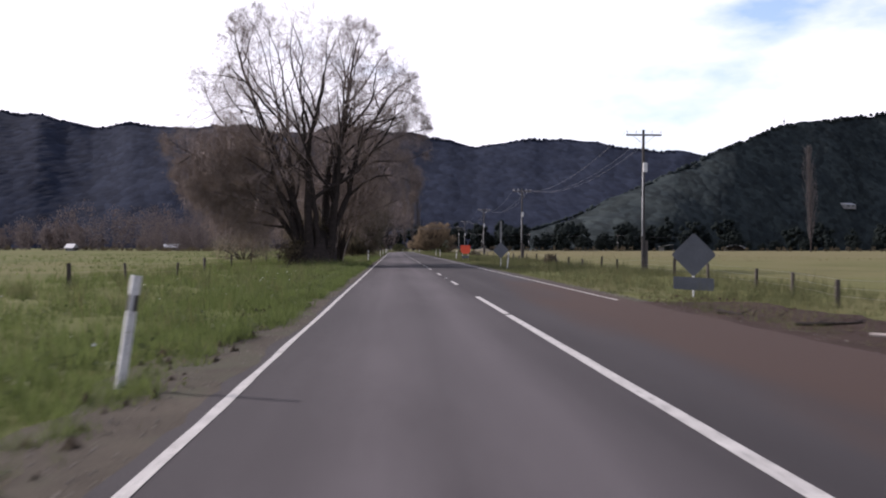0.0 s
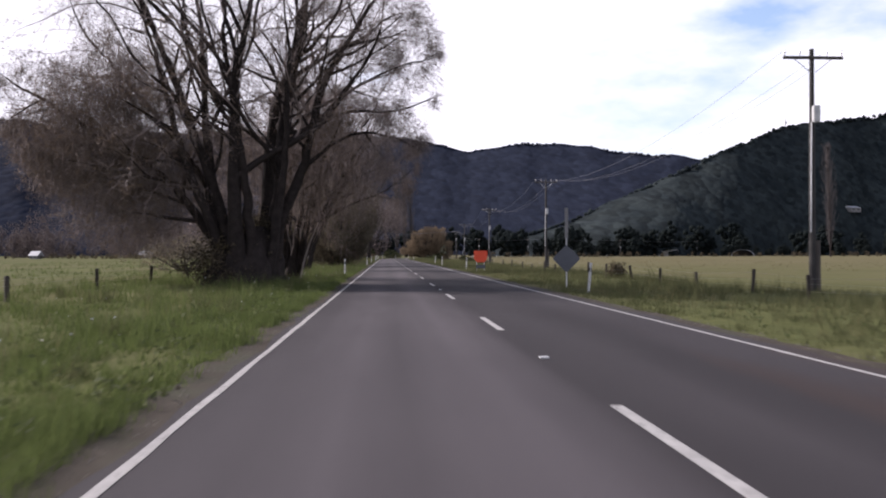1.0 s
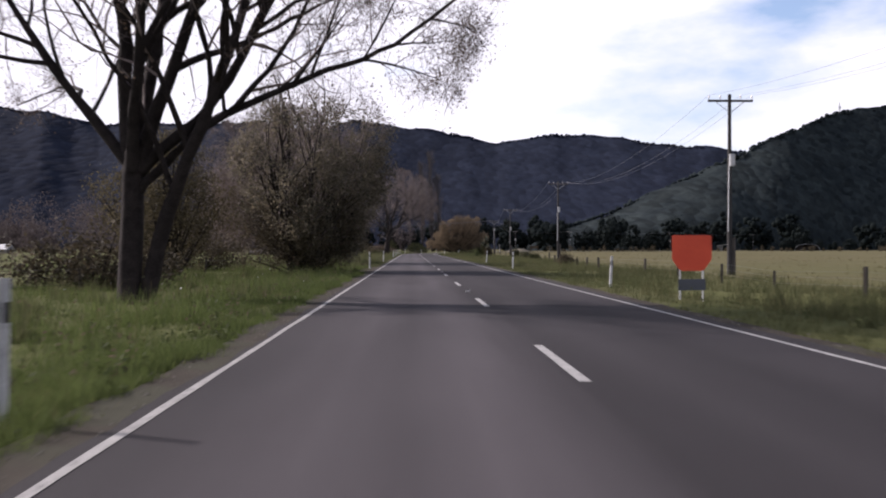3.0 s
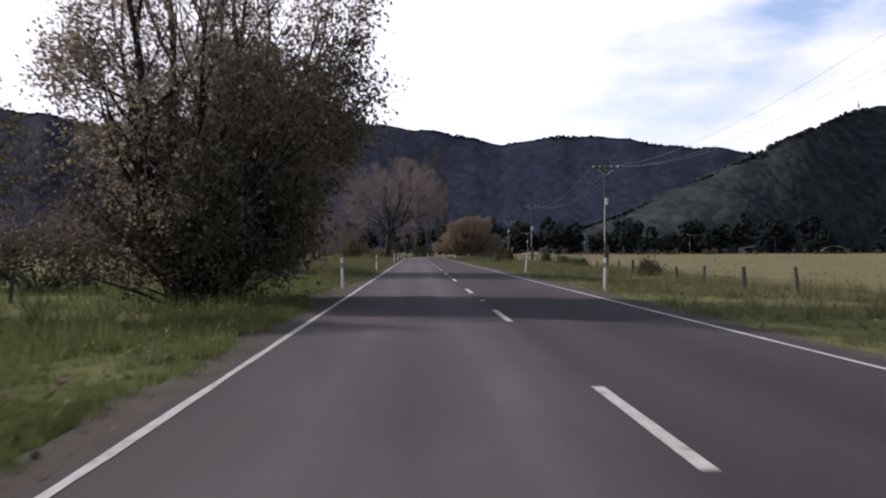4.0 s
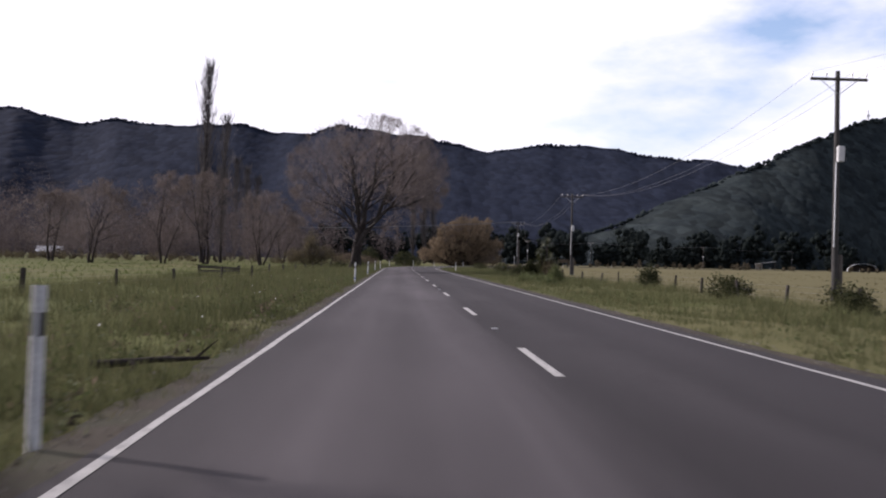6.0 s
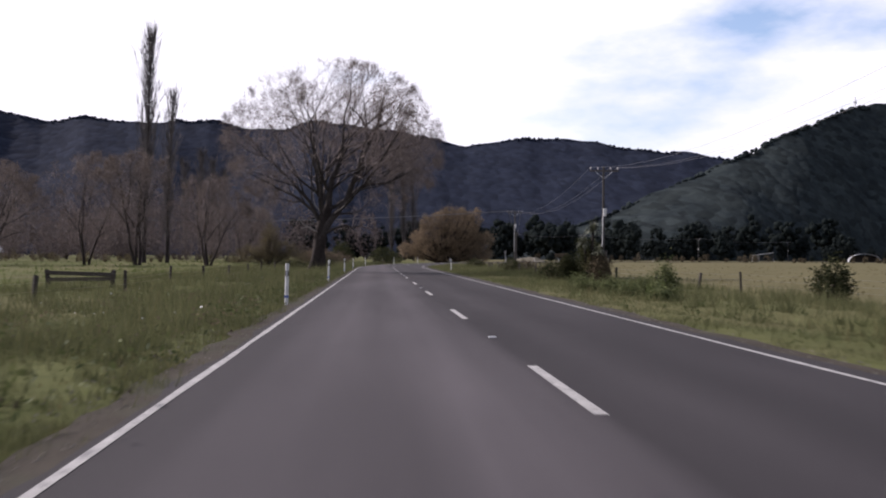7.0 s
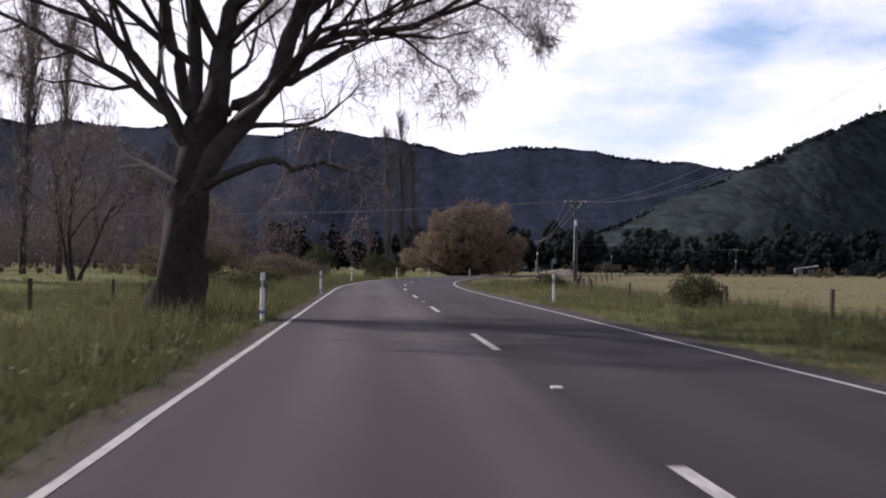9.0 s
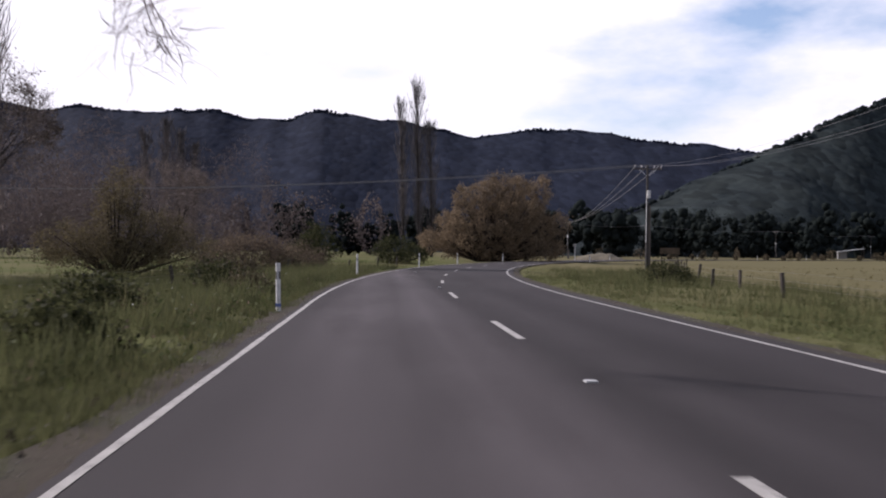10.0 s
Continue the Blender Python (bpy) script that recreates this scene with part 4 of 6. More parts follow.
w.tube([Vector(p) for p in ((-1.0, -0.5, 0.75), (-1.8, -0.6, 0.95), (-2.7, -0.7, 1.05), (-3.9, -0.9, 0.95))], [0.16, 0.2, 0.21, 0.15], 9)
mesh_ob("broken_limb", w.v, w.f, M_PALE, bpy.data.objects["willow_tree.003"], "pale broken limb lying in the fork")
oak = bare_tree("round_tree", (-5.8, 226.0, -0.15), "large leafless tree with a thick trunk and domed crown", [],
          ((1.1, 0, 9.2), (7.9, 7.8, 5.9)), 16, kids=(6, 6, 6), twigs=9, fork=0.75, lift=0.03, droop=0.09, twig_w=0.008, twig_seg=3, billow=0.22, bark=M_BARK_GREY,
          paths=((((0.72, 0, 4.5), (0.9, 0.1, 6.3), (1.6, 0.3, 8.4), (1.8, 0.4, 11.0)), 0.27, 0.15, 10, 7.0), (((0.2, 0, 3.6), (-0.5, -0.2, 5.0), (-2.1, -0.5, 6.8), (-4.0, -0.6, 8.6)), 0.16, 0.25, 9, 6.5),
                 (((0.3, 0.1, 4.2), (0.25, 0.2, 5.6), (0.1, 0.2, 7.0), (-0.7, 0.3, 10.5)), 0.2, 0.25, 9, 6.5), (((0.2, -0.1, 2.5), (0.7, -0.2, 3.5), (1.3, -0.25, 4.25), (2.0, -0.4, 5.1), (2.3, -0.6, 6.0), (3.2, -0.8, 8.2), (4.2, -1.0, 10.5)), 0.29, 0.4, 10, 6.5),
                 (((1.8, -0.3, 4.9), (3.0, 0.1, 6.2), (4.9, 0.3, 6.6), (7.0, 0.4, 7.6)), 0.15, 0.25, 9, 5.6), (((0.2, 0.2, 3.9), (0.3, 1.6, 5.2), (0.4, 3.6, 7.4), (0.6, 5.0, 9.5)), 0.18, 0.3, 9, 6.5),
                 (((0.3, -0.2, 4.0), (0.2, -1.4, 5.2), (0.0, -3.4, 7.4), (-0.2, -4.8, 9.5)), 0.16, 0.3, 9, 6.5), (((0.2, 0, 3.9), (-1.2, 0.8, 5.2), (-3.4, 1.4, 6.4), (-5.0, 1.6, 7.2)), 0.13, 0.25, 9, 5.2),
                 (((1.5, -0.2, 4.5), (2.7, -1.6, 5.6), (4.2, -3.2, 7.4), (5.2, -4.2, 9.0)), 0.14, 0.25, 9, 5.6), (((0.9, 0.3, 4.6), (2.4, 2.0, 5.8), (4.4, 3.6, 7.6), (5.6, 4.4, 9.2)), 0.15, 0.25, 9, 6.0),
                 (((0.6, -0.3, 2.95), (1.3, -0.5, 3.25), (2.1, -0.6, 3.42), (2.45, -0.6, 3.25), (3.1, -0.75, 3.42), (3.7, -0.7, 3.2)), 0.12, 0.4, 11, 1.1, -0.5),
                 (((0.4, 4.6, 8.8), (0.8, 7.6, 9.0), (1.0, 9.8, 7.9), (1.1, 11.0, 6.0), (1.2, 11.4, 4.4)), 0.05, 0.5, 4, 1.2, -0.7), 
                 (((1.2, -0.2, 4.15), (2.0, 0.3, 4.35), (2.7, 0.6, 4.4), (3.3, 0.8, 4.85), (3.7, 0.9, 5.3)), 0.08, 0.3, 8, 1.1, -0.3)))
w = Wood()
bole = [Vector(p) for p in ((0, 0, -0.3), (0.0, 0, 0.05), (0.02, 0, 0.35), (0.06, 0, 0.9), (0.1, 0, 1.6), (0.15, 0, 2.3), (0.24, 0, 3.0), (0.38, 0, 3.6), (0.56, 0, 4.15), (0.7, 0, 4.6), (0.78, 0.03, 5.1))]
w.tube(bole, [0.86, 0.7, 0.57, 0.49, 0.45, 0.43, 0.42, 0.41, 0.37, 0.3, 0.22], 20)
for i, p in enumerate(w.v):
    q = p - bole[i // 20]
    lump = 0.09 * noise.noise(p * 1.3) + 0.05 * noise.noise(p * 3.7) + (0.12 * math.cos(5 * math.atan2(q.y, q.x) + 0.6) if p.z < 0.5 else 0)
    w.v[i] = p + q * lump
mesh_ob("bole", w.v, w.f, M_BARK, oak, "thick dark furrowed trunk", smooth=True)
for pts, r in ((((0.0, -0.35, 2.95), (-0.6, -0.5, 3.3), (-0.95, -0.6, 3.45), (-1.3, -0.6, 3.95)), 0.07), (((-0.6, -0.5, 3.3), (-1.1, -0.7, 3.2)), 0.05),
               (((0.2, -0.3, 4.4), (-0.2, -0.6, 4.9), (-0.3, -0.7, 5.6), (0.0, -0.7, 6.0)), 0.05), (((1.2, -0.5, 4.3), (1.8, -0.8, 4.7), (2.3, -0.9, 5.3)), 0.05)):
    w = Wood()
    w.tube([Vector(p) for p in pts], [r * (1 - 0.18 * i) for i in range(len(pts))], 7)
    mesh_ob("broken_limb", w.v, w.f, M_PALE, oak, "pale barkless broken limb")

def poplar(x, y, h, width, label, seed, count=260, r=0.35, w=0.04):
    """A narrow leafless poplar: a straight stem with many steep branches."""
    random.seed(seed)
    tree = root("poplar_tree", pose(x, y, -0.2), label, "tree")
    stem, fine = Wood(), Wood()
    pts, _ = wander(Vector((0, 0, 0)), Vector((0, 0, 1)), h, 14, 0.008, 0.02)
    stem.tube(pts, [r * (1 - 0.93 * i / 14) for i in range(15)], 9)
    for k in range(count):
        u = random.uniform(0.06, 0.97)
        i = min(13, int(u * 14))
        q = pts[i].lerp(pts[i + 1], u * 14 - i)
        a = random.uniform(0, 2 * math.pi)
        reach = width * (0.35 + 0.65 * math.sin(math.pi * min(1, u * 0.9 + 0.08))) * random.uniform(0.5, 1.1)
        ln = min(h * 0.22, (h - q.z) * 0.95 + 0.6) * random.uniform(0.6, 1.1)
        d = Vector((math.cos(a) * reach / ln, math.sin(a) * reach / ln, 0.95)).normalized()
        br, e = wander(q, d, ln, 5, 0.05, 0.06)
        fine.tube(br, [max(0.012, r * 0.2 * (1 - u * 0.6) * (1 - 0.18 * t)) for t in range(6)], 3)
        for _ in range(7):
            p = br[random.randint(1, 5)]
            tw, _e = wander(p, (e + Vector((random.gauss(0, 0.22), random.gauss(0, 0.22), 0.3))).normalized(), random.uniform(0.05, 0.1) * h * 0.6, 3, 0.09, 0.08)
            fine.strip(tw, w)
    mesh_ob("trunk", stem.v, stem.f, M_BARK, tree, smooth=True)
    mesh_ob("crown", fine.v, fine.f, M_POPLAR, tree)
    return tree


poplar(-36.6, 300.0, 35.0, 2.0, "tall narrow leafless poplar rising above the ridge line", 31, 280)
poplar(-33.4, 301.0, 25.6, 1.6, "shorter narrow leafless poplar beside a taller one", 32, 200)
poplar(6.8, 430.0, 39.0, 2.6, "tall leafless poplar behind the golden willow", 33, 240, w=0.045)
poplar(3.2, 431.0, 35.0, 2.2, "slim leafless poplar behind the golden willow", 34, 200, w=0.045)
poplar(9.6, 429.0, 30.0, 2.4, "shorter leafless poplar behind the golden willow", 37, 180, w=0.045)
for k, (dx, h) in enumerate(((-5, 36), (0, 40), (4.5, 37), (8.5, 33))):
    poplar(-68.0 + dx, 504.0 + k, h, 3.4, "broad leafless poplar at the valley's edge", 38 + k, 200, w=0.09)
poplar(172.0, 364.0, 43.0, 2.8, "tall pale leafless poplar below the hillside", 44, 260, w=0.05)
for i, (x, y, h, w) in enumerate([(-21, 267, 10.5, 5.0), (-28, 263, 12.0, 5.5), (-35, 268, 12.5, 6.0), (-43, 262, 11.0, 6.0), (-52, 272, 10.0, 6.0), (-26, 330, 11, 6)]):
    bare_tree("winter_tree", (x, y, -0.2), "bare brownish tree at the edge of the field", fan(3, 0.3, h * 0.8, 0.17, 40 + i, 0.25),
              ((0, 0, h * 0.55), (w, w, h * 0.5)), 40 + i, kids=(6, 6, 5), twigs=7, leaves=0.15, leaf_spread=0.12, leaf_mat=M_LEAF_BROWN, leaf_low=h * 1.6, leaf_size=0.05, twig_w=0.016, hang_mat=M_LEAF_BROWN,
              hang=(((0, 0, h * 0.42, w * 0.8, w * 0.8, h * 0.3), 3000),))
gw = random.Random(8)
lobes = [(2.0, 0.5, 4.6, 4.2, 2.6, 4.2), (-4.0, 0.5, 2.8, 2.8, 2.0, 2.6)]      # the dim inside
for k in range(8):
    px = -7.9 + 2.25 * k
    top = float(np.interp(px, (-9, -7, -5, -3, -1, 2, 5, 7, 8.2), (2.0, 5.6, 7.4, 9.8, 11.0, 11.6, 11.0, 9.0, 5.0))) * gw.uniform(0.9, 1.0)
    pz = top - 1.1
    while pz > 0.7:
        deep = math.sqrt(max(0.05, 1 - (px / 9.6) ** 2 - ((pz - 2.5) / 10.5) ** 2)) * 4.8
        for side in (-1, 1):
            pr = gw.uniform(1.15, 1.7)
            lobes.append((px + gw.gauss(0, 0.3), side * deep + gw.gauss(0, 0.6), pz, pr, pr * 0.9, pr * gw.uniform(0.8, 1.15)))
        pz -= gw.uniform(2.2, 2.9)
leafy("golden_willow", (12.0, 340.0, -0.2), "rounded willow with golden-brown autumn leaves", lobes, 84000, 0.095, M_LEAF_GOLD, 51, "tree", clump=0.2, hollow=0.6)
leafy("round_bush", (-14.5, 271.0, -0.2), "tall olive-brown bush by the paddock fence", [(0.1, 0, 3.9, 1.0, 1.1, 1.5), (0.0, 0, 2.4, 1.4, 1.5, 1.9), (-0.7, -0.3, 1.2, 1.3, 1.3, 1.2), (1.6, 0.5, 2.0, 1.5, 1.4, 1.2), (3.0, 0.6, 1.3, 1.7, 1.4, 1.0), (-2.6, 0.4, 1.5, 1.5, 1.4, 1.1), (0.9, -0.2, 1.0, 1.4, 1.3, 1.0)], 30000, 0.045, M_LEAF_OLIVE, 52, clump=0.17, hollow=0.4)
leafy("round_bush", (-9.0, 276.0, -0.2), "low straggling brown bush beside the field", [(0, 0, 1.0, 2.5, 1.6, 1.1), (2.6, 1, 0.7, 1.8, 1.4, 0.8)], 16000, 0.05, M_LEAF_BROWN, 53, clump=0.2)
leafy("shrub", (-6.6, 296.0, -0.2), "green roadside shrub at the bend", [(0, 0, 1.6, 1.5, 1.4, 1.7), (-1.6, 0.8, 1.0, 1.3, 1.2, 1.0)], 7000, 0.07, M_LEAF_GREEN, 54, clump=0.16)
leafy("shrub", (-0.6, 318.0, -0.2), "green shrub outside the bend", [(0, 0, 1.3, 2.2, 1.4, 1.5), (2.2, 2.4, 0.9, 1.8, 1.3, 1.0)], 7000, 0.08, M_LEAF_GREEN, 55, clump=0.18)
for i, (x, y, r, h) in enumerate([(8.6, 213.5, 0.8, 1.0), (10.1, 210.9, 0.62, 2.3), (10.5, 210.1, 0.45, 1.4), (9.2, 211.8, 0.55, 1.3), (9.7, 237, 0.8, 1.1), (12.4, 245, 0.9, 0.9), (12.0, 176, 0.8, 0.9), (11.5, 165, 0.6, 0.8),
                                   (10.9, 73.5, 0.4, 0.8), (12.2, 188.5, 0.5, 1.2), (-9.5, 84, 0.7, 0.8), (-7.2, 258, 1.0, 1.2), (-5.5, 237.5, 0.45, 0.6), (-6.8, 243, 0.7, 0.8), (-5.2, 250, 0.5, 0.6), (-8.2, 236, 0.8, 0.8), (-6.6, 253, 0.7, 0.9), (10.5, 140, 0.6, 0.8), (9.4, 262, 0.9, 0.9)]):
    leafy("shrub", (x, y, -0.2), "small dark shrub in rough roadside grass", [(0, 0, h * 0.5, r, r, h * 0.55), (r * 0.7, 0.2, h * 0.35, r * 0.7, r * 0.7, h * 0.4)], 7000 if h > 1.2 else 2600, 0.05, M_LEAF_DARK if i % 3 == 2 else M_LEAF_GREEN, 60 + i, clump=0.11)


for i, (x, y, r, h) in enumerate(((7.0, 188.3, 0.26, 1.15), (6.5, 190.6, 0.4, 0.42), (6.7, 193.2, 0.45, 0.46), (6.4, 196.0, 0.4, 0.4), (6.9, 199.5, 0.45, 0.45), (6.3, 186.6, 0.35, 0.36), (7.4, 191.6, 0.4, 0.6))):
    leafy("weed_clump", (x, y, -0.15), "leafy green weeds standing along the paddock fence", [(0, 0, h * 0.5, r, r, h * 0.55), (r * 0.8, 0.3, h * 0.35, r * 0.8, r * 0.8, h * 0.4)], 2600, 0.035, M_WEED, 160 + i, clump=0.1, hollow=0.35)


def sword_leaves(n, length, rng, up=0.35, width=0.03):
    v, f = [], []
    for _ in range(n):
        a, e = rng.uniform(0, 2 * np.pi), rng.uniform(-0.2, 1.3)
        d = np.array([np.cos(a) * np.cos(e), np.sin(a) * np.cos(e), np.sin(e)])
        side = np.array([-np.sin(a), np.cos(a), 0]) * width
        ln = length * rng.uniform(0.7, 1.15)
        p1, p2 = d * ln * 0.55, d * ln + np.array([0, 0, -up * ln * np.cos(e)])
        k = len(v)
        v += [-side * 0.6, side * 0.6, p1 + side, p1 - side, p2]
        f += [(k, k + 1, k + 2, k + 3), (k + 3, k + 2, k + 4)]
    return v, f


cabbage = root("cabbage_tree", pose(10.1, 210.5, -0.15), "young cabbage tree with spiky heads and dead skirt", "tree")
rng0 = np.random.default_rng(7)
for hx, hy, hz, ln in ((0.1, -0.2, 2.75, 0.7), (-0.35, 0, 2.0, 0.6), (0.3, -0.5, 1.6, 0.6)):
    w = Wood()
    w.tube([Vector((hx * 0.2, hy * 0.2, 0)), Vector((hx * 0.6, hy * 0.6, hz * 0.5)), Vector((hx, hy, hz))], [0.1, 0.08, 0.06], 7)
    mesh_ob("trunk", w.v, w.f, M_BARK, cabbage, smooth=True)
    v, f = sword_leaves(110, ln, rng0, 0.35, 0.035)
    mesh_ob("leaf_head", [(a[0] + hx, a[1] + hy, a[2] + hz) for a in v], f, M_FLAX, cabbage)
v, f = sword_leaves(90, 0.8, rng0, 0.9, 0.025)
mesh_ob("dead_skirt", [(a[0] * 0.6, a[1] * 0.6, a[2] + 1.2) for a in v], f, M_DRY, cabbage)


# tall green flax and weeds along the paddock fence
for k, (fx, fy, fh) in enumerate(((7.2, 189.2, 1.3), (7.7, 192.7, 0.8), (6.5, 187.2, 0.9), (7.1, 190.1, 0.8), (7.4, 191.3, 0.7), (7.2, 188.6, 1.0))):
    clump = root("flax_bush", pose(fx, fy, -0.15, 0, 0, 40 * k), "tall green flax and weeds by the fence", "bush")
    v, f = sword_leaves(150, fh * 0.8, rng0, 0.25, 0.022)
    mesh_ob("leaves", [(a[0] * 0.55, a[1] * 0.55, abs(a[2])) for a in v], f, M_GRASS, clump)


def thicket(name, ellipsoids, per, size, mat, seed, label, squash=0.75, core=0.0):
    """Distant trees and hedges as one mass of leaves and twigs."""
    rng = np.random.default_rng(seed)
    e = np.array(ellipsoids, float)
    n = len(e)
    d = rng.normal(size=(n, per, 3))
    d /= np.linalg.norm(d, axis=2)[:, :, None]
    d *= rng.uniform(0.35, 1.0, (n, per, 1)) ** 0.5
    d *= 1 + 0.25 * np.sin(d[:, :, :1] * 5 + np.arange(n)[:, None, None])
    p = (e[:, None, :3] + d * e[:, None, 3:]).reshape(-1, 3)
    p = p[p[:, 2] > 0.0]
    v, f = leaf_quads(p, size, rng, squash)
    ob = array_ob(name, v, f, mat, None, 4)
    if core:
        d = rng.normal(size=(n, 64, 3))
        d *= rng.uniform(0.3, 0.95, (n, 64, 1)) / np.linalg.norm(d, axis=2)[:, :, None]
        lumps = (e[:, None, :3] + d * e[:, None, 3:]).reshape(-1, 3)
        lumps[:, 2] = np.maximum(lumps[:, 2], 0.3)
        tagged(crowns(name, lumps, np.repeat(e[:, 3], 64) * core * rng.uniform(0.6, 1.2, n * 64), mat, rng), label, "trees", kind="stuff")
    return tagged(ob, label, "trees", kind="stuff")


def belt(x0, y0, x1, y1, n, hmin, hmax, depth, seed):
    rng = np.random.default_rng(seed)
    u = rng.uniform(0, 1, n)
    h = rng.uniform(hmin, hmax, n)
    w = h * rng.uniform(0.3, 0.55, n)
    return np.stack([x0 + (x1 - x0) * u + rng.normal(0, depth, n), y0 + (y1 - y0) * u + rng.normal(0, depth, n), h * 0.5, w, w, h * 0.52], 1)


thicket("winter_belt", belt(-320, 420, -20, 470, 70, 9, 22, 16, 1), 1000, 0.34, M_FOREST_BARE, 71, "belt of brown leafless trees across the valley")
thicket("winter_belt", belt(-260, 380, -60, 400, 34, 5, 12, 10, 2), 900, 0.24, M_FOREST_BARE, 72, "scattered brown trees along a far field edge")
thicket("winter_belt", belt(-90, 312, -28, 345, 40, 7, 18, 8, 9), 1700, 0.38, M_FOREST_BARE, 77, "grey-brown leafless trees behind the field", 0.07)
thicket("dark_belt", belt(-20, 470, 125, 500, 36, 6, 16, 14, 3), 800, 0.19, M_BELT, 73, "dark trees behind the bend of the road", core=0.2)
thicket("dark_belt", belt(70, 568, 460, 540, 62, 2, 9, 10, 4), 650, 0.2, M_BELT, 74, "green shrubs and trees at the foot of the hill", core=0.2)
thicket("dark_belt", belt(95, 584, 360, 572, 26, 8, 22, 11, 12), 900, 0.3, M_BELT, 79, "tall dark trees below the hill spur", core=0.2)
thicket("hedge", belt(-300, 330, -24, 352, 130, 1.0, 2.4, 3, 5), 140, 0.16, M_LEAF_DARK, 75, "low dark hedge along a far fence")
thicket("hedge", belt(-95, 296, -17, 292, 90, 0.5, 1.5, 2.5, 8), 260, 0.07, M_LEAF_OLIVE, 78, "low rough hedge at the back of the green field")
thicket("hedge", belt(45, 405, 330, 385, 120, 0.8, 2.4, 3, 6), 140, 0.16, M_LEAF_DARK, 76, "low dark hedge beyond the paddock")


# ---- posts, poles, signs, fences ----
def marker_post(x, y, tilt=(0, 0), blue=False, turn=0.0):
    z = float(ground_z(x, y)) - 0.02
    ob = root("marker_post", pose(x, y, z, tilt[0], tilt[1], turn), "white roadside marker post with a black band" + (" and blue sleeve" if blue else ""), "marker post", "marker posts along the road")
    bm = bmesh.new()
    prof = [(a * 0.88, b) for a, b in ((-0.05, 0.012), (-0.03, -0.012), (0.0, -0.02), (0.03, -0.012), (0.05, 0.012), (0.042, 0.018), (0.0, -0.008), (-0.042, 0.018))]
    for z0, z1 in ((0.0, 0.72), (0.86, 1.02)):
        lo, hi = [bm.verts.new((a, b, z0)) for a, b in prof], [bm.verts.new((a, b, z1)) for a, b in prof]
        for k in range(8):
            bm.faces.new((lo[k], lo[(k + 1) % 8], hi[(k + 1) % 8], hi[k]))
        bm.faces.new(hi), bm.faces.new(lo[::-1])
    part("post", bm, M_WHITE, ob)
    bm = bmesh.new()
    lo, hi = [bm.verts.new((a, b, 0.72)) for a, b in prof], [bm.verts.new((a, b, 0.86)) for a, b in prof]
    for k in range(8):
        bm.faces.new((lo[k], lo[(k + 1) % 8], hi[(k + 1) % 8], hi[k]))
    band = part("band", bm, M_BLACK, ob)
    bm = bmesh.new()
    box(bm, (0, -0.022, 0.8), (0.028, 0.006, 0.2), 0.002)
    part("reflector", bm, M_WHITE, band)
    if blue:
        bm = bmesh.new()
        box(bm, (0, 0, 0.24), (0.1, 0.05, 0.075), 0.012)
        part("sleeve", bm, M_BLUE, ob)
    return ob


for x, y, tl, bl in ((-4.33, 7.6, (3, 9), False), (-4.25, 77.0, (0, 1), False), (-3.91, 122.75, (1, -1), False), (-3.82, 145.0, (0, 1), False), (-3.76, 183.4, (0, 1), True),
                     (-3.79, 202.6, (0, 2), True), (-3.82, 224.3, (1, 0), True), (-3.7, 243.8, (0, -1), True), (4.75, 53.3, (2, 5), False), (4.9, 99.5, (0, 3), False), (4.2, 121.0, (0, 1), False),
                     (4.77, 145.4, (1, 4), False), (4.7, 237.3, (0, -1), False)):
    marker_post(x, y, tl, bl)
for s in (267, 292, 309, 330, 350, 380, 420, 470, 530, 600):
    marker_post(*road_point(s, -3.9))
for s in (340, 375, 430, 500, 570):
    marker_post(*road_point(s, 4.4))


def power_pole(x, y, height, box_z, stub=1.9, arm=1.15, angle=0.0):
    ob = root("power_pole", pose(x, y, -0.2, 0, 0, angle), "weathered power pole with a crossarm and pale box", "power pole", "poles of the roadside line")
    bm = bmesh.new()
    rod(bm, (0, 0, 0), (0, 0, height + 0.3), 0.13, 0.085, 12)
    part("pole", bm, M_POLE, ob)
    bm = bmesh.new()
    rod(bm, (0.2, 0.05, 0), (0.19, 0.05, stub), 0.14, 0.13, 10)
    part("stub", bm, M_ARM, ob, "dark timber stub bolted beside the pole")
    bm = bmesh.new()
    box(bm, (0, -0.12, height - 0.05), (2 * arm, 0.09, 0.11), 0.012)
    crossarm = part("crossarm", bm, M_ARM, ob)
    for k in (-0.95, -0.45, 0.45, 0.95):
        bm = bmesh.new()
        rod(bm, (k * arm, -0.12, height), (k * arm, -0.12, height + 0.13), 0.014, 0.014, 6)
        rod(bm, (k * arm, -0.12, height + 0.1), (k * arm, -0.12, height + 0.17), 0.05, 0.035, 8)
        rod(bm, (k * arm, -0.12, height + 0.17), (k * arm, -0.12, height + 0.24), 0.04, 0.02, 8)
        part("insulator", bm, M_PORCELAIN, crossarm)
    for k in (-1, 1):
        bm = bmesh.new()
        rod(bm, (0.08 * k, -0.1, height - 0.6), (0.62 * k * arm, -0.11, height - 0.1), 0.018, 0.018, 6)
        part("brace", bm, M_METAL, ob)
    bm = bmesh.new()
    box(bm, (0.06, -0.22, box_z), (0.26, 0.2, 0.62), 0.03)
    part("box", bm, M_WHITE, ob, "pale grey box fixed to the pole")
    bm = bmesh.new()
    rod(bm, (-0.1, -0.1, 2.2), (-0.06, -0.1, box_z - 0.3), 0.025, 0.025, 6)
    part("conduit", bm, M_METAL, ob)
    return ob


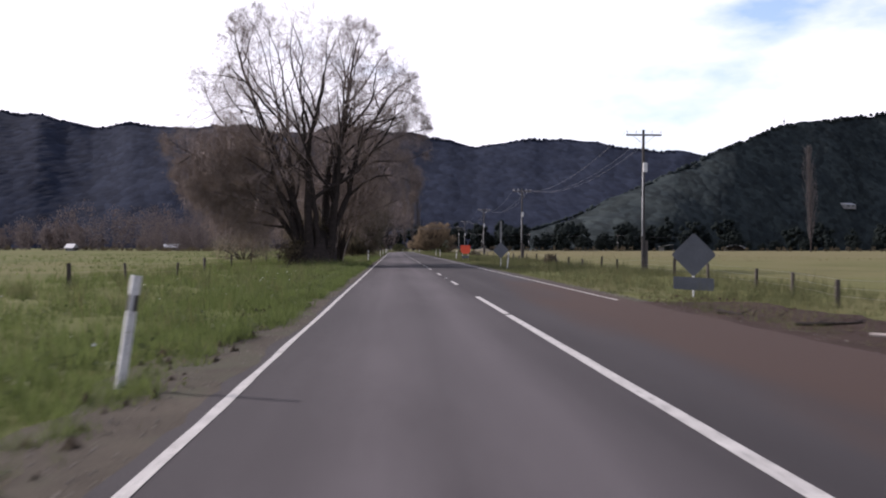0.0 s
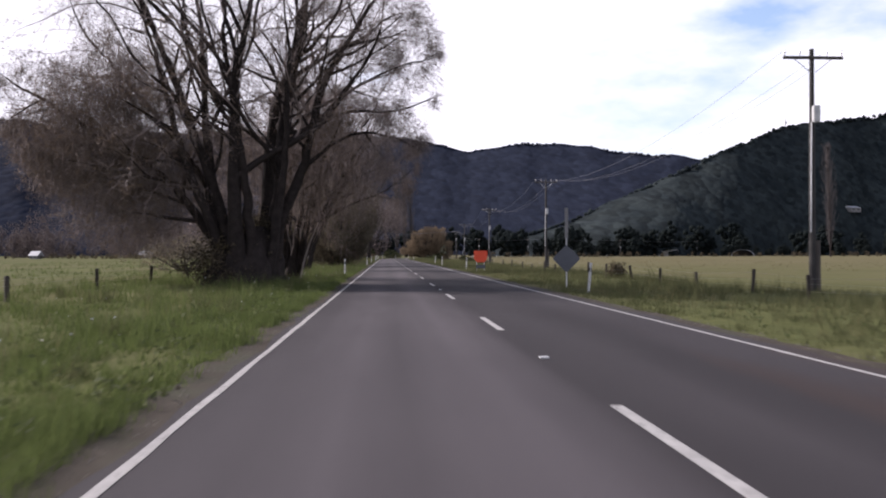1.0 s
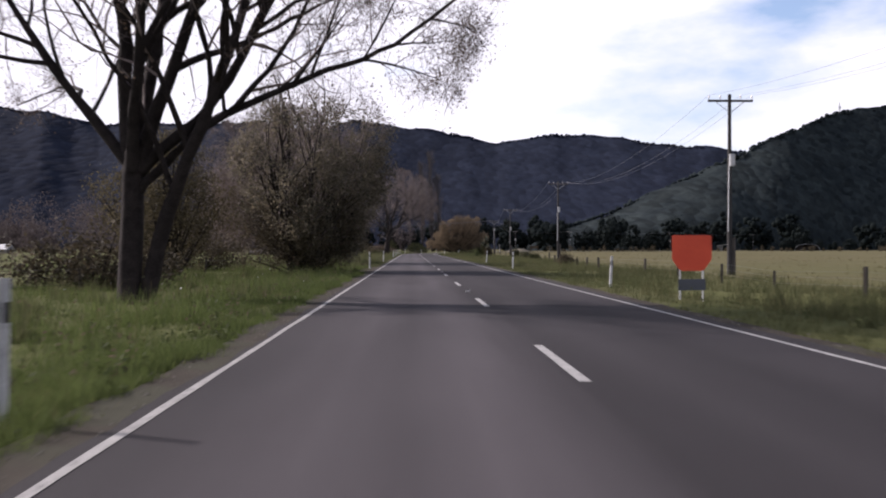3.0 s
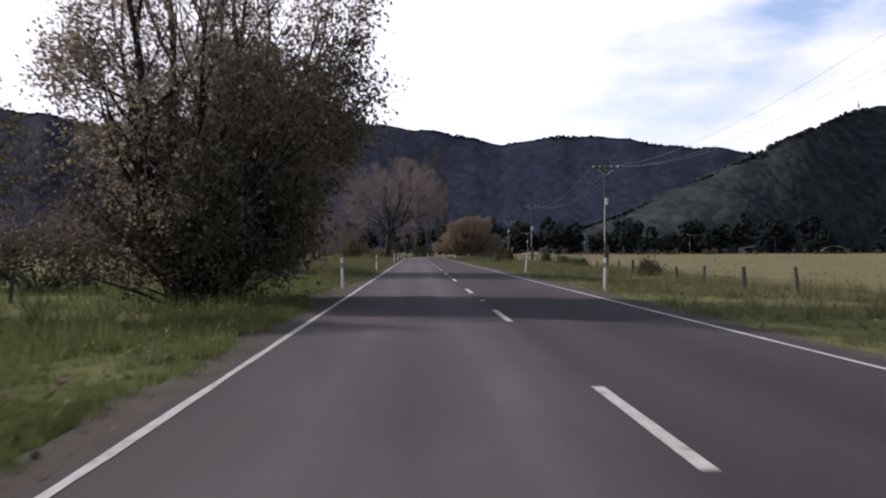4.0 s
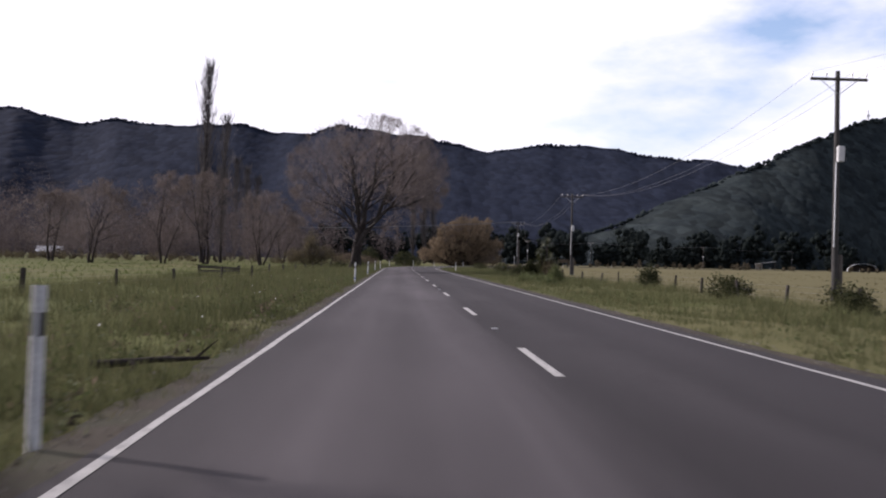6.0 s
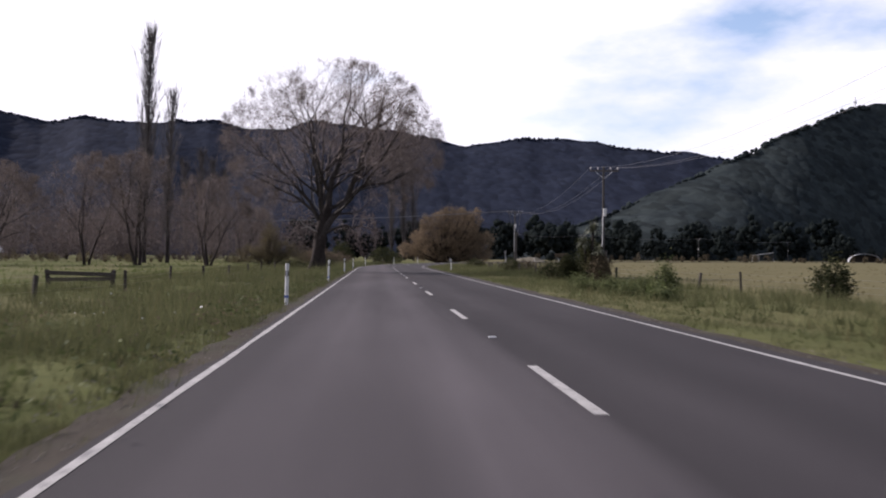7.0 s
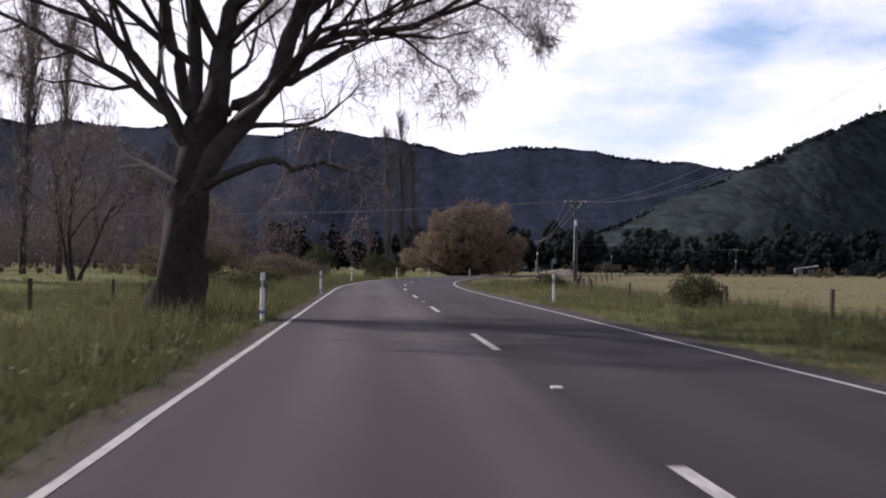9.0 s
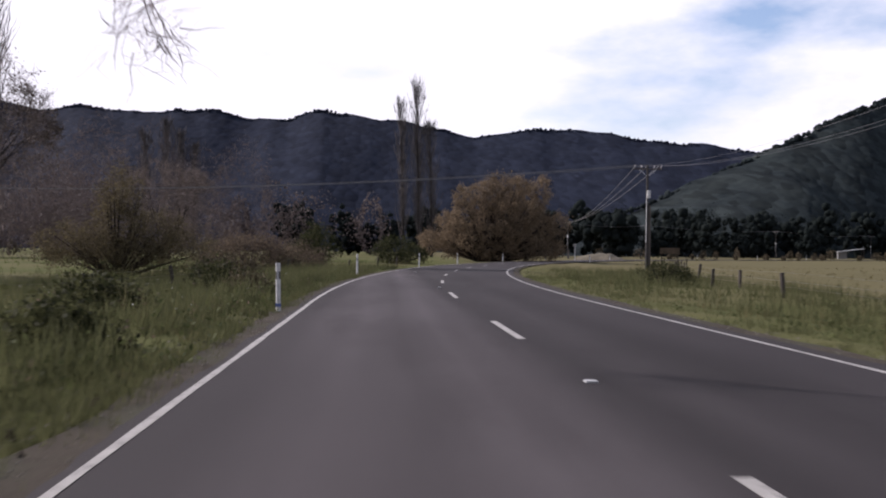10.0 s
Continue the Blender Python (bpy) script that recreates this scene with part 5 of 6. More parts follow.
POLES = [(14.05, 56.9, 8.75, 6.6), (14.6, 115.6, 8.85, 5.8), (15.5, 173.9, 8.85, 5.85), (16.4, 232.1, 8.3, 4.95), (19.6, 298.0, 8.2, 6.1)]
for x, y, h, b in POLES:
    power_pole(x, y, h, b, 5.2 if y > 290 else 1.9)
FAR_POLES = [(128, 513, 9.0), (67, 455, 8.5), (40, 425, 8.0), (190, 565, 9.0)]
for x, y, h in FAR_POLES:
    power_pole(x, y, h, 5.0, angle=-50)


def wire(a, b, sag, r=0.006):
    n = 14
    w = Wood()
    pts = []
    for i in range(n + 1):
        u = i / n
        pts.append(Vector(a).lerp(Vector(b), u) - Vector((0, 0, sag * 4 * u * (1 - u))))
    w.tube(pts, [r] * (n + 1), 4)
    ob = mesh_ob("power_wire", w.v, w.f, M_WIRE)
    return tagged(ob, "thin grey overhead power wire between poles", "wire", "overhead wires")


for (x0, y0, h0, _b0), (x1, y1, h1, _b1) in zip(POLES, POLES[1:]):
    for k in (-1.09, 0.52, 1.09):
        wire((x0 + k, y0 - 0.12, h0 + 0.03), (x1 + k, y1 - 0.12, h1 + 0.03), 1.7)
for k in (-0.95, 0.0, 0.95):
    wire((19.6 + k, 297.9, 8.25), (-75, 335 + k, 8.8), 1.6, 0.022)
    wire((19.6 + k, 297.9, 8.25), (40, 425 + k, 8.0), 1.2, 0.022)
for (x0, y0, h0), (x1, y1, h1) in ((FAR_POLES[2], FAR_POLES[1]), (FAR_POLES[1], FAR_POLES[0]), (FAR_POLES[0], FAR_POLES[3])):
    wire((x0, y0, h0), (x1, y1, h1), 0.8, 0.03)


def plate(bm, outline, y, thick=0.006):
    lo, hi = [bm.verts.new((a, y - thick / 2, b)) for a, b in outline], [bm.verts.new((a, y + thick / 2, b)) for a, b in outline]
    n = len(outline)
    for k in range(n):
        bm.faces.new((lo[k], lo[(k + 1) % n], hi[(k + 1) % n], hi[k]))
    bm.faces.new(lo[::-1]), bm.faces.new(hi)


def rounded(pts, r, seg=4):
    out = []
    n = len(pts)
    for i in range(n):
        p, a, b = Vector(pts[i]), Vector(pts[i - 1]), Vector(pts[(i + 1) % n])
        s, e = p + (a - p).normalized() * r, p + (b - p).normalized() * r
        for k in range(seg + 1):
            u = k / seg
            q = s.lerp(p, u).lerp(p.lerp(e, u), u)
            out.append((q.x, q.y))
    return out


warn = root("warning_sign", pose(6.46, 24.9, -0.15, 0, 0, -8), "back of a dark grey diamond warning sign with a plate", "road sign")
bm = bmesh.new()
plate(bm, rounded([(0, 0.52), (0.63, 1.15), (0, 1.78), (-0.63, 1.15)], 0.09), 0)
panel = part("diamond_panel", bm, M_SIGN_BACK, warn)
bm = bmesh.new()
plate(bm, rounded([(-0.57, 0.18), (0.57, 0.12), (0.57, 0.48), (-0.57, 0.54)], 0.04), 0)
part("lower_panel", bm, M_SIGN_BACK, warn)
bm = bmesh.new()
rod(bm, (0, 0.04, -0.1), (0, 0.04, 1.7), 0.03, 0.03, 10)
part("post", bm, M_METAL, warn)
for z in (0.35, 0.85, 1.45):
    bm = bmesh.new()
    box(bm, (0, -0.012, z), (0.16, 0.02, 0.045), 0.004)
    part("clamp", bm, M_SIGN_BACK, panel)

warn2 = root("warning_sign", pose(4.85, 57.3, -0.1, 0, 0, -14), "back of a grey diamond warning sign on a tall pale post", "road sign")
bm = bmesh.new()
plate(bm, rounded([(0, 0.62), (0.52, 1.14), (0, 1.66), (-0.52, 1.14)], 0.07), -0.05)
panel = part("diamond_panel", bm, M_SIGN_BACK, warn2)
bm = bmesh.new()
box(bm, (0, 0, 0.9), (0.05, 0.05, 2.0), 0.01)
part("post", bm, M_WHITE, warn2)
bm = bmesh.new()
box(bm, (0, 0, 2.45), (0.13, 0.04, 1.15), 0.012)
part("upper_post", bm, M_HOUSE, warn2, "broad pale upper part of the post")
for z in (0.9, 1.4):
    bm = bmesh.new()
    box(bm, (0, -0.062, z), (0.14, 0.018, 0.04), 0.004)
    part("clamp", bm, M_SIGN_BACK, panel)

orange = root("orange_sign", pose(5.4, 92.7, -0.1, 0, 0, 8), "bright orange-red roadworks sign with a grey lower plate", "road sign")
bm = bmesh.new()
plate(bm, rounded([(-0.52, 0.98), (-0.3, 0.7), (0.3, 0.7), (0.52, 0.98), (0.52, 1.58), (-0.52, 1.58)], 0.06), 0)
part("panel", bm, M_ORANGE, orange)
bm = bmesh.new()
plate(bm, rounded([(-0.36, 0.22), (0.36, 0.22), (0.36, 0.5), (-0.36, 0.5)], 0.03), 0)
part("lower_panel", bm, M_SIGN_BACK, orange)
for k in (-0.3, 0.3):
    bm = bmesh.new()
    rod(bm, (k, 0.03, -0.1), (k, 0.03, 1.5), 0.022, 0.022, 8)
    part("post", bm, M_METAL, orange)

board = root("notice_board", pose(36.0, 342.0, -0.2, 0, 0, -25), "brown wooden notice board on two posts", "sign board")
bm = bmesh.new()
box(bm, (0, 0, 1.7), (2.5, 0.08, 0.8), 0.02)
part("panel", bm, M_LEAF_BROWN, board)
for k in (-1.05, 1.05):
    bm = bmesh.new()
    box(bm, (k, 0.1, 0.9), (0.14, 0.12, 2.2), 0.015)
    part("post", bm, M_WOOD, board)


def fence(points, spacing, seed, label):
    """Timber posts with wires, along a line of (x, y)."""
    g = random.Random(seed)
    ob = root("fence", pose(0, 0, 0), label, "fence")
    pts = [Vector((x, y, 0)) for x, y in points]
    bm = bmesh.new()
    box(bm, (0, 0, 0.32), (0.11, 0.1, 0.96), 0.018)
    shape = bpy.data.meshes.new("fence_post")
    bm.to_mesh(shape)
    bm.free()
    shape.materials.append(M_WOOD)
    tops = []
    for a, b in zip(pts, pts[1:]):
        n = max(1, round((b - a).length / spacing))
        for i in range(n):
            p = a.lerp(b, (i + g.uniform(-0.12, 0.12)) / n)
            o = new("fence_post", shape)
            o.parent = ob
            z = float(ground_z(p.x, p.y))
            o.matrix_local = pose(p.x, p.y, z, g.gauss(0, 3.5), g.gauss(0, 3.5), g.uniform(0, 90)) @ Matrix.Diagonal((g.uniform(0.8, 1.3), g.uniform(0.8, 1.2), g.uniform(0.88, 1.08), 1))
            tops.append(Vector((p.x, p.y, z)))
    for h in (0.3, 0.5, 0.7):
        w = Wood()
        w.tube([t + Vector((0.06, 0, h + g.gauss(0, 0.012))) for t in tops], [0.003] * len(tops), 3)
        mesh_ob("wire", w.v, w.f, M_WIRE, ob)
    return ob


fence([(8.2, 17), (10.4, 30), (10.8, 60), (10.6, 105), (9.6, 120), (11.8, 160), (12.6, 190), (10.6, 224), (9.8, 252), (11.4, 262), (17.0, 284), (28, 312)], 5.2, 1, "old timber post and wire fence along the dry paddock")
fence([(-13.0, 30), (-12.4, 66), (-11.6, 98), (-12.6, 130), (-12.2, 165), (-10.6, 195), (-10.2, 230), (-8.6, 256), (-5.4, 280), (1.0, 306)], 7.0, 2, "weathered post and wire fence beside the green field")


rail = root("timber_rail", pose(-13.3, 198.5, -0.15, 0, 0, -3), "low weathered timber rail between two leaning posts", "rail")
for k, tl in ((-1.3, -6), (1.25, 5)):
    bm = bmesh.new()
    box(bm, (0, 0, 0.25), (0.16, 0.15, 0.85), 0.025, Matrix.Rotation(radians(tl), 4, "Y"))
    bmesh.ops.translate(bm, vec=(k, 0, 0), verts=bm.verts)
    part("post", bm, M_WOOD, rail)
for z in (0.3, 0.52):
    bm = bmesh.new()
    box(bm, (0, -0.1, z), (2.7, 0.05, 0.16), 0.012, Matrix.Rotation(radians(1.5 if z > 0.5 else -1), 4, "Y"))
    part("board", bm, M_WOOD, rail)


def house(x, y, z, w, d, h, turn, label):
    ob = root("house", pose(x, y, z, 0, 0, turn), label, "house")
    bm = bmesh.new()
    box(bm, (0, 0, h / 2 - 0.5), (w, d, h + 1.0))
    part("wall", bm, M_HOUSE, ob)
    bm = bmesh.new()
    v = [bm.verts.new(p) for p in ((-w / 2 - 0.4, -d / 2 - 0.4, h), (w / 2 + 0.4, -d / 2 - 0.4, h), (w / 2 + 0.4, d / 2 + 0.4, h), (-w / 2 - 0.4, d / 2 + 0.4, h), (-w / 2 - 0.4, 0, h + 1.6), (w / 2 + 0.4, 0, h + 1.6))]
    for f in ((0, 1, 5, 4), (2, 3, 4, 5), (1, 2, 5), (3, 0, 4), (3, 2, 1, 0)):
        bm.faces.new([v[i] for i in f])
    part("roof", bm, M_ROOF, ob)
    for k in (-0.28, 0.22):
        bm = bmesh.new()
        box(bm, (k * w, -d / 2 - 0.03, h * 0.55), (w * 0.2, 0.08, h * 0.4), 0.01)
        part("window", bm, M_GLASS, ob)
    return ob


def curved_shed(x, y, w, d, h, turn, label):
    """A low shed under one bowed sheet of iron, open at the ends."""
    ob = root("curved_shed", pose(x, y, -0.2, 0, 0, turn), label, "shed")
    bm = bmesh.new()
    n = 12
    rings = []
    for r in (1.0, 0.97):
        for yy in (-d / 2, d / 2):
            rings.append([bm.verts.new((-w / 2 * r * math.cos(math.pi * k / n), yy, h * r * math.sin(math.pi * k / n) ** 0.8)) for k in range(n + 1)])
    for k in range(n):
        bm.faces.new((rings[0][k], rings[0][k + 1], rings[1][k + 1], rings[1][k]))
        bm.faces.new((rings[2][k + 1], rings[2][k], rings[3][k], rings[3][k + 1]))
        bm.faces.new((rings[0][k + 1], rings[0][k], rings[2][k], rings[2][k + 1]))
        bm.faces.new((rings[1][k], rings[1][k + 1], rings[3][k + 1], rings[3][k]))
    part("roof", bm, M_ROOF, ob)
    bm = bmesh.new()
    box(bm, (0, d * 0.3, h * 0.4), (w * 0.86, 0.12, h * 0.8), 0.02)
    part("end_wall", bm, M_WOOD, ob, "dark boarded end wall")
    return ob


curved_shed(198, 514, 12, 7, 3.6, -24, "pale bowed iron shed at the foot of the hill")
mast = root("radio_mast", pose(362, 817, 104), "slender radio mast on the hilltop", "mast")
bm = bmesh.new()
for a in range(3):
    c, s_ = math.cos(a * 2.094), math.sin(a * 2.094)
    rod(bm, (0.9 * c, 0.9 * s_, 0), (0.35 * c, 0.35 * s_, 21), 0.42, 0.34, 5)
for k in range(12):
    a0, a1 = k * 2.094, (k + 1) * 2.094
    rod(bm, (0.8 * math.cos(a0), 0.8 * math.sin(a0), k * 1.5), (0.7 * math.cos(a1), 0.7 * math.sin(a1), k * 1.5 + 1.5), 0.16, 0.16, 4)
part("tower", bm, M_METAL, mast)
bm = bmesh.new()
rod(bm, (0, -0.9, 16.5), (0, -1.3, 16.5), 1.1, 1.2, 12)
part("dish", bm, M_METAL, mast)

shelter = root("open_shed", pose(160, 525, -0.2, 0, 0, -20), "open farm shed with a slanting white roof", "shed")
bm = bmesh.new()
box(bm, (0, 0, 3.2), (8.5, 5.0, 0.16), 0.03, Matrix.Rotation(radians(-8), 4, "Y"))
part("roof", bm, M_WHITE, shelter, "white sheet-iron roof")
bm = bmesh.new()
box(bm, (-2.6, 1.0, 1.3), (2.8, 2.6, 2.6), 0.04)
part("store", bm, M_HOUSE, shelter, "pale boarded store under the roof")
for k, hk in ((-3.9, 2.7), (3.9, 3.75)):
    for d in (-2.2, 2.2):
        bm = bmesh.new()
        box(bm, (k, d, hk / 2 - 0.1), (0.2, 0.2, hk + 0.2), 0.02)
        part("post", bm, M_WOOD, shelter)

# beyond the bend: a dry bank and the back of a small sign
bank_v, bank_f = [], []
for i in range(13):
    for j in range(25):
        u, t = i / 12 * 2 - 1, j / 24 * 2 - 1
        z = 1.3 * max(0.0, 1 - u * u) * max(0.0, 1 - t * t) ** 0.8 * (1 + 0.35 * noise.noise((t * 3.1, u * 2.0, 4.2)))
        bank_v.append((t * 4.6, u * 2.2, z - 0.25))
for i in range(12):
    for j in range(24):
        k = i * 25 + j
        bank_f.append((k, k + 1, k + 26, k + 25))
bank = mesh_ob("dry_bank", bank_v, bank_f, M_BANK, None, "", True)
bank.matrix_world = pose(35.5, 378, 0, 0, 0, -25)
tagged(bank, "low bank of pale dry earth beside the road", "bank")
back = root("road_sign", pose(27.0, 358.5, -0.2, 0, 0, -30), "small pale road sign on a slim post beyond the bend", "road sign")
bm = bmesh.new()
box(bm, (0, 0, 1.3), (0.09, 0.09, 2.7), 0.01)
part("post", bm, M_WHITE, back)
bm = bmesh.new()
box(bm, (0, -0.06, 2.45), (0.5, 0.02, 0.36), 0.005)
part("panel", bm, M_HOUSE, back)
house(386, 746, 36.5, 14, 8, 2.6, 30, "white house among trees on the hillside")
house(-124, 345, -0.2, 3, 3, 1.2, -15, "small white shed across the valley")
house(-98, 392, -0.2, 6, 5, 1.4, 10, "pale low farm shed by a row of trees")

# raised markers on the centre line
for k in range(14):
    bm = bmesh.new()
    box(bm, (0, 0, 0.008), (0.11, 0.09, 0.02), 0.006)
    ob = part("road_stud", bm, M_WHITE, road)
    ob.location = (0.0, 34.8 + 20 * k, 0.004)


# ---- grass ----
def grass(name, xy, height, blades, mat, seed, label, width=0.007, lean=0.35):
    """Tufts of bent blades at the places xy (n x 2)."""
    rng = np.random.default_rng(seed)
    n = len(xy)
    z = ground_z(xy[:, 0], xy[:, 1])
    tall = np.clip(1 + 0.35 * wave(xy[:, 0], xy[:, 1], 0.8, seed) + 0.25 * wave(xy[:, 0], xy[:, 1], 2.3, seed + 1), 0.35, 2.0)
    h = np.repeat(height * rng.uniform(0.6, 1.3, n) * tall, blades) * rng.uniform(0.5, 1.15, n * blades)
    base = np.repeat(np.column_stack([xy, z - 0.03]), blades, 0)
    m = n * blades
    base[:, :2] += rng.normal(0, 0.05, (m, 2)) * (1 + 2 * np.mean(height))
    a = rng.uniform(0, 2 * np.pi, m)
    out = np.stack([np.cos(a), np.sin(a), np.zeros(m)], 1) * (h * lean * rng.uniform(0.2, 1.6, m))[:, None]
    t = rng.uniform(0, 2 * np.pi, m)
    side = np.stack([np.cos(t), np.sin(t), np.zeros(m)], 1) * (width * rng.uniform(0.6, 1.5, m))[:, None]
    up = np.zeros((m, 3))
    up[:, 2] = h
    v = np.stack([base - side, base + side, base + up + out], 1).reshape(-1, 3)
    f = np.arange(m * 3).reshape(m, 3)
    ob = array_ob(name, v, f, mat)
    return tagged(ob, label, "grass", kind="stuff")


def patch(rng, n, d0, d1, s0, s1, falloff=1.0, ragged=0.0):
    """Places beside the road, thinning out away from it, in clumps, with a ragged edge."""
    s = rng.uniform(s0, s1, n)
    edge = ragged * (0.6 * np.sin(s * 0.83 + 2 * np.sin(s * 0.31)) + 0.5 * np.sin(s * 2.9 + d0) + 0.4 * np.sin(s * 7.3)) * np.sign(d1 - d0)
    d = d0 + edge + (d1 - d0) * rng.uniform(0, 1, n) ** falloff
    clump = np.sin(s * 1.3 + d * 2.1) + np.sin(s * 0.37 - d * 0.9) + 0.7 * np.sin(s * 4.1 - d * 5.3) + rng.normal(0, 0.7, n)
    keep = clump > -0.9
    p = np.array([road_point(a, b) for a, b in zip(s[keep], d[keep])])
    return p


rg = np.random.default_rng(5)
grass("verge_grass", patch(rg, 5200, -4.02, -7.0, -2, 13, 1.5, 0.2), 0.2, 7, M_GRASS, 1, "short green grass on the road verge", 0.006)
grass("verge_grass", patch(rg, 18000, -3.74, -7.0, 13, 58, 1.6, 0.16), 0.2, 7, M_GRASS, 9, "lush green grass on the road verge", 0.006)
grass("verge_grass", patch(rg, 21000, -3.85, -7.0, 58, 113, 1.6, 0.18), 0.18, 7, M_GRASS, 11, "short green grass on the road verge", 0.006)
grass("verge_grass", patch(rg, 4500, -4.4, -7.0, 113, 128, 1.5, 0.25), 0.18, 7, M_GRASS, 17, "short trodden grass beside a pull-in", 0.006)
grass("verge_grass", patch(rg, 27000, -3.64, -7.0, 128, 270, 1.6, 0.14), 0.18, 7, M_OLIVE, 13, "short rough olive grass on the road verge", 0.006)
grass("verge_grass", patch(rg, 5000, -3.55, -4.6, 205, 275, 1.0, 0.1), 0.16, 7, M_OLIVE, 15, "rough dark grass growing up to the road", 0.006)
grass("dead_grass", patch(rg, 7500, -3.66, -4.9, -2, 270, 0.8, 0.2), 0.1, 8, M_DRY, 18, "brown dead grass along the edge of the gravel", 0.006, 0.9)
grass("weeds", patch(rg, 2600, -4.4, -8.5, 205, 275, 1.2), 0.5, 8, M_OLIVE, 16, "tall dark weeds on the verge", 0.012, 0.45)
grass("tussocks", patch(rg, 330, -5.0, -14, 0, 280, 1.3), 0.55, 46, M_OLIVE, 19, "dark rank tussocks standing in the grass", 0.009, 0.5)
grass("tussocks", patch(rg, 240, 5.2, 12, 20, 280, 1.0), 0.5, 40, M_OLIVE, 20, "dark rank tussocks standing in the grass", 0.009, 0.5)
grass("verge_grass", patch(rg, 700, -3.6, -4.4, -2, 270, 0.45), 0.12, 11, M_GRASS, 14, "stray grass tufts on the gravel shoulder", 0.005)
grass("long_grass", patch(rg, 15000, -5.2, -15, -2, 128, 1.4, 0.3), 0.38, 7, M_GRASS, 2, "long rank green grass in the roadside field", 0.008)
grass("long_grass", patch(rg, 25000, -4.7, -15, 128, 290, 1.5, 0.3), 0.42, 6, M_OLIVE, 12, "long rough olive grass along the field fence", 0.008)
grass("dry_grass", patch(rg, 6500, -4.9, -16, -2, 300, 1.1), 0.58, 4, M_DRY, 3, "dry straw-coloured grass stalks among the green", 0.004, 0.3)
grass("field_grass", patch(rg, 9000, -14, -60, 0, 330, 1.5), 0.28, 5, M_GRASS, 4, "tussocky green pasture", 0.02)
grass("verge_grass", patch(rg, 24000, 3.6, 7.0, 0, 270, 1.2, 0.15), 0.16, 6, M_OLIVE, 5, "short green grass on the road verge", 0.006)
grass("long_grass", patch(rg, 19000, 5.6, 12.5, 18, 290, 0.8, 0.4), 0.42, 6, M_OLIVE, 6, "long olive grass along the paddock fence", 0.008)
grass("dry_grass", patch(rg, 7000, 4.4, 14, 0, 300, 1.0), 0.32, 5, M_DRY, 7, "dry straw-coloured grass stalks along the fence", 0.005, 0.3)
grass("paddock_grass", patch(rg, 6400, 12, 70, 95, 330, 1.5), 0.14, 5, M_DRY, 8, "short dry grass of the grazed paddock", 0.02)



def broad_weeds(n, d0, d1, s0, s1, size, mat, seed, label):
    """Docks and other broad-leaved weeds: rosettes of flat leaves."""
    rng = np.random.default_rng(seed)
    xy = patch(rng, n, d0, d1, s0, s1, 1.2)
    m = len(xy)
    c = np.repeat(np.column_stack([xy, ground_z(xy[:, 0], xy[:, 1])]), 16, 0)
    r = np.repeat(rng.uniform(0.5, 1.5, m), 16)
    c[:, :2] += rng.normal(size=(m * 16, 2)) * (0.11 * r)[:, None]
    c[:, 2] += np.abs(rng.normal(size=m * 16)) * 0.14 * r + 0.03
    v, f = leaf_quads(c, size, rng, 0.5)
    return tagged(array_ob("broad_weeds", v, f, mat, None, 4), label, "weeds", kind="stuff")


broad_weeds(1100, -3.9, -9.0, -2, 128, 0.035, M_WEED, 141, "broad green weeds matted in the verge grass")
broad_weeds(1300, -3.8, -9.0, 128, 280, 0.038, M_WEED, 142, "broad green weeds matted in the verge grass")
broad_weeds(900, -4.2, -9.0, 60, 280, 0.032, M_LEAF_BROWN, 143, "brown withered docks among the grass")
broad_weeds(900, 4.0, 10.0, 20, 280, 0.035, M_WEED, 144, "broad green weeds matted in the verge grass")

# small white flowers in the left verge, and fallen wood
fl = patch(rg, 420, -4.6, -11, 0, 290, 1.2)
fz = ground_z(fl[:, 0], fl[:, 1]) + rg.uniform(0.18, 0.45, len(fl))
fv, ff = leaf_quads(np.column_stack([fl, fz]), 0.02, rg, 0.9)
tagged(array_ob("wild_flowers", fv, ff, M_WHITE, None, 4), "small white flowers among the verge grass", "flowers", kind="stuff")


def fallen_branch(x, y, length, r, turn, seed, mat, label):
    random.seed(seed)
    z = float(ground_z(x, y))
    ob = root("fallen_branch", pose(x, y, z + r * 0.7 + 0.03, 0, 0, turn), label, "branch")
    w = Wood()
    pts, d = wander(Vector((-length / 2, 0, 0)), Vector((1, 0, 0.02)), length, 7, 0.12, 0)
    for p in pts:
        p.z *= 0.25
    w.tube(pts, [r * (1 - 0.09 * i) for i in range(8)], 7)
    mesh_ob("limb", w.v, w.f, mat, ob, smooth=True)
    w = Wood()
    for i in (2, 4, 6):
        tw, _e = wander(pts[i], Vector((0.6, random.choice((-0.7, 0.7)), 0.25)), length * 0.3, 4, 0.15, 0)
        w.tube(tw, [r * 0.4 * (1 - 0.2 * k) for k in range(5)], 5)
    mesh_ob("side_shoot", w.v, w.f, mat, ob)
    return ob


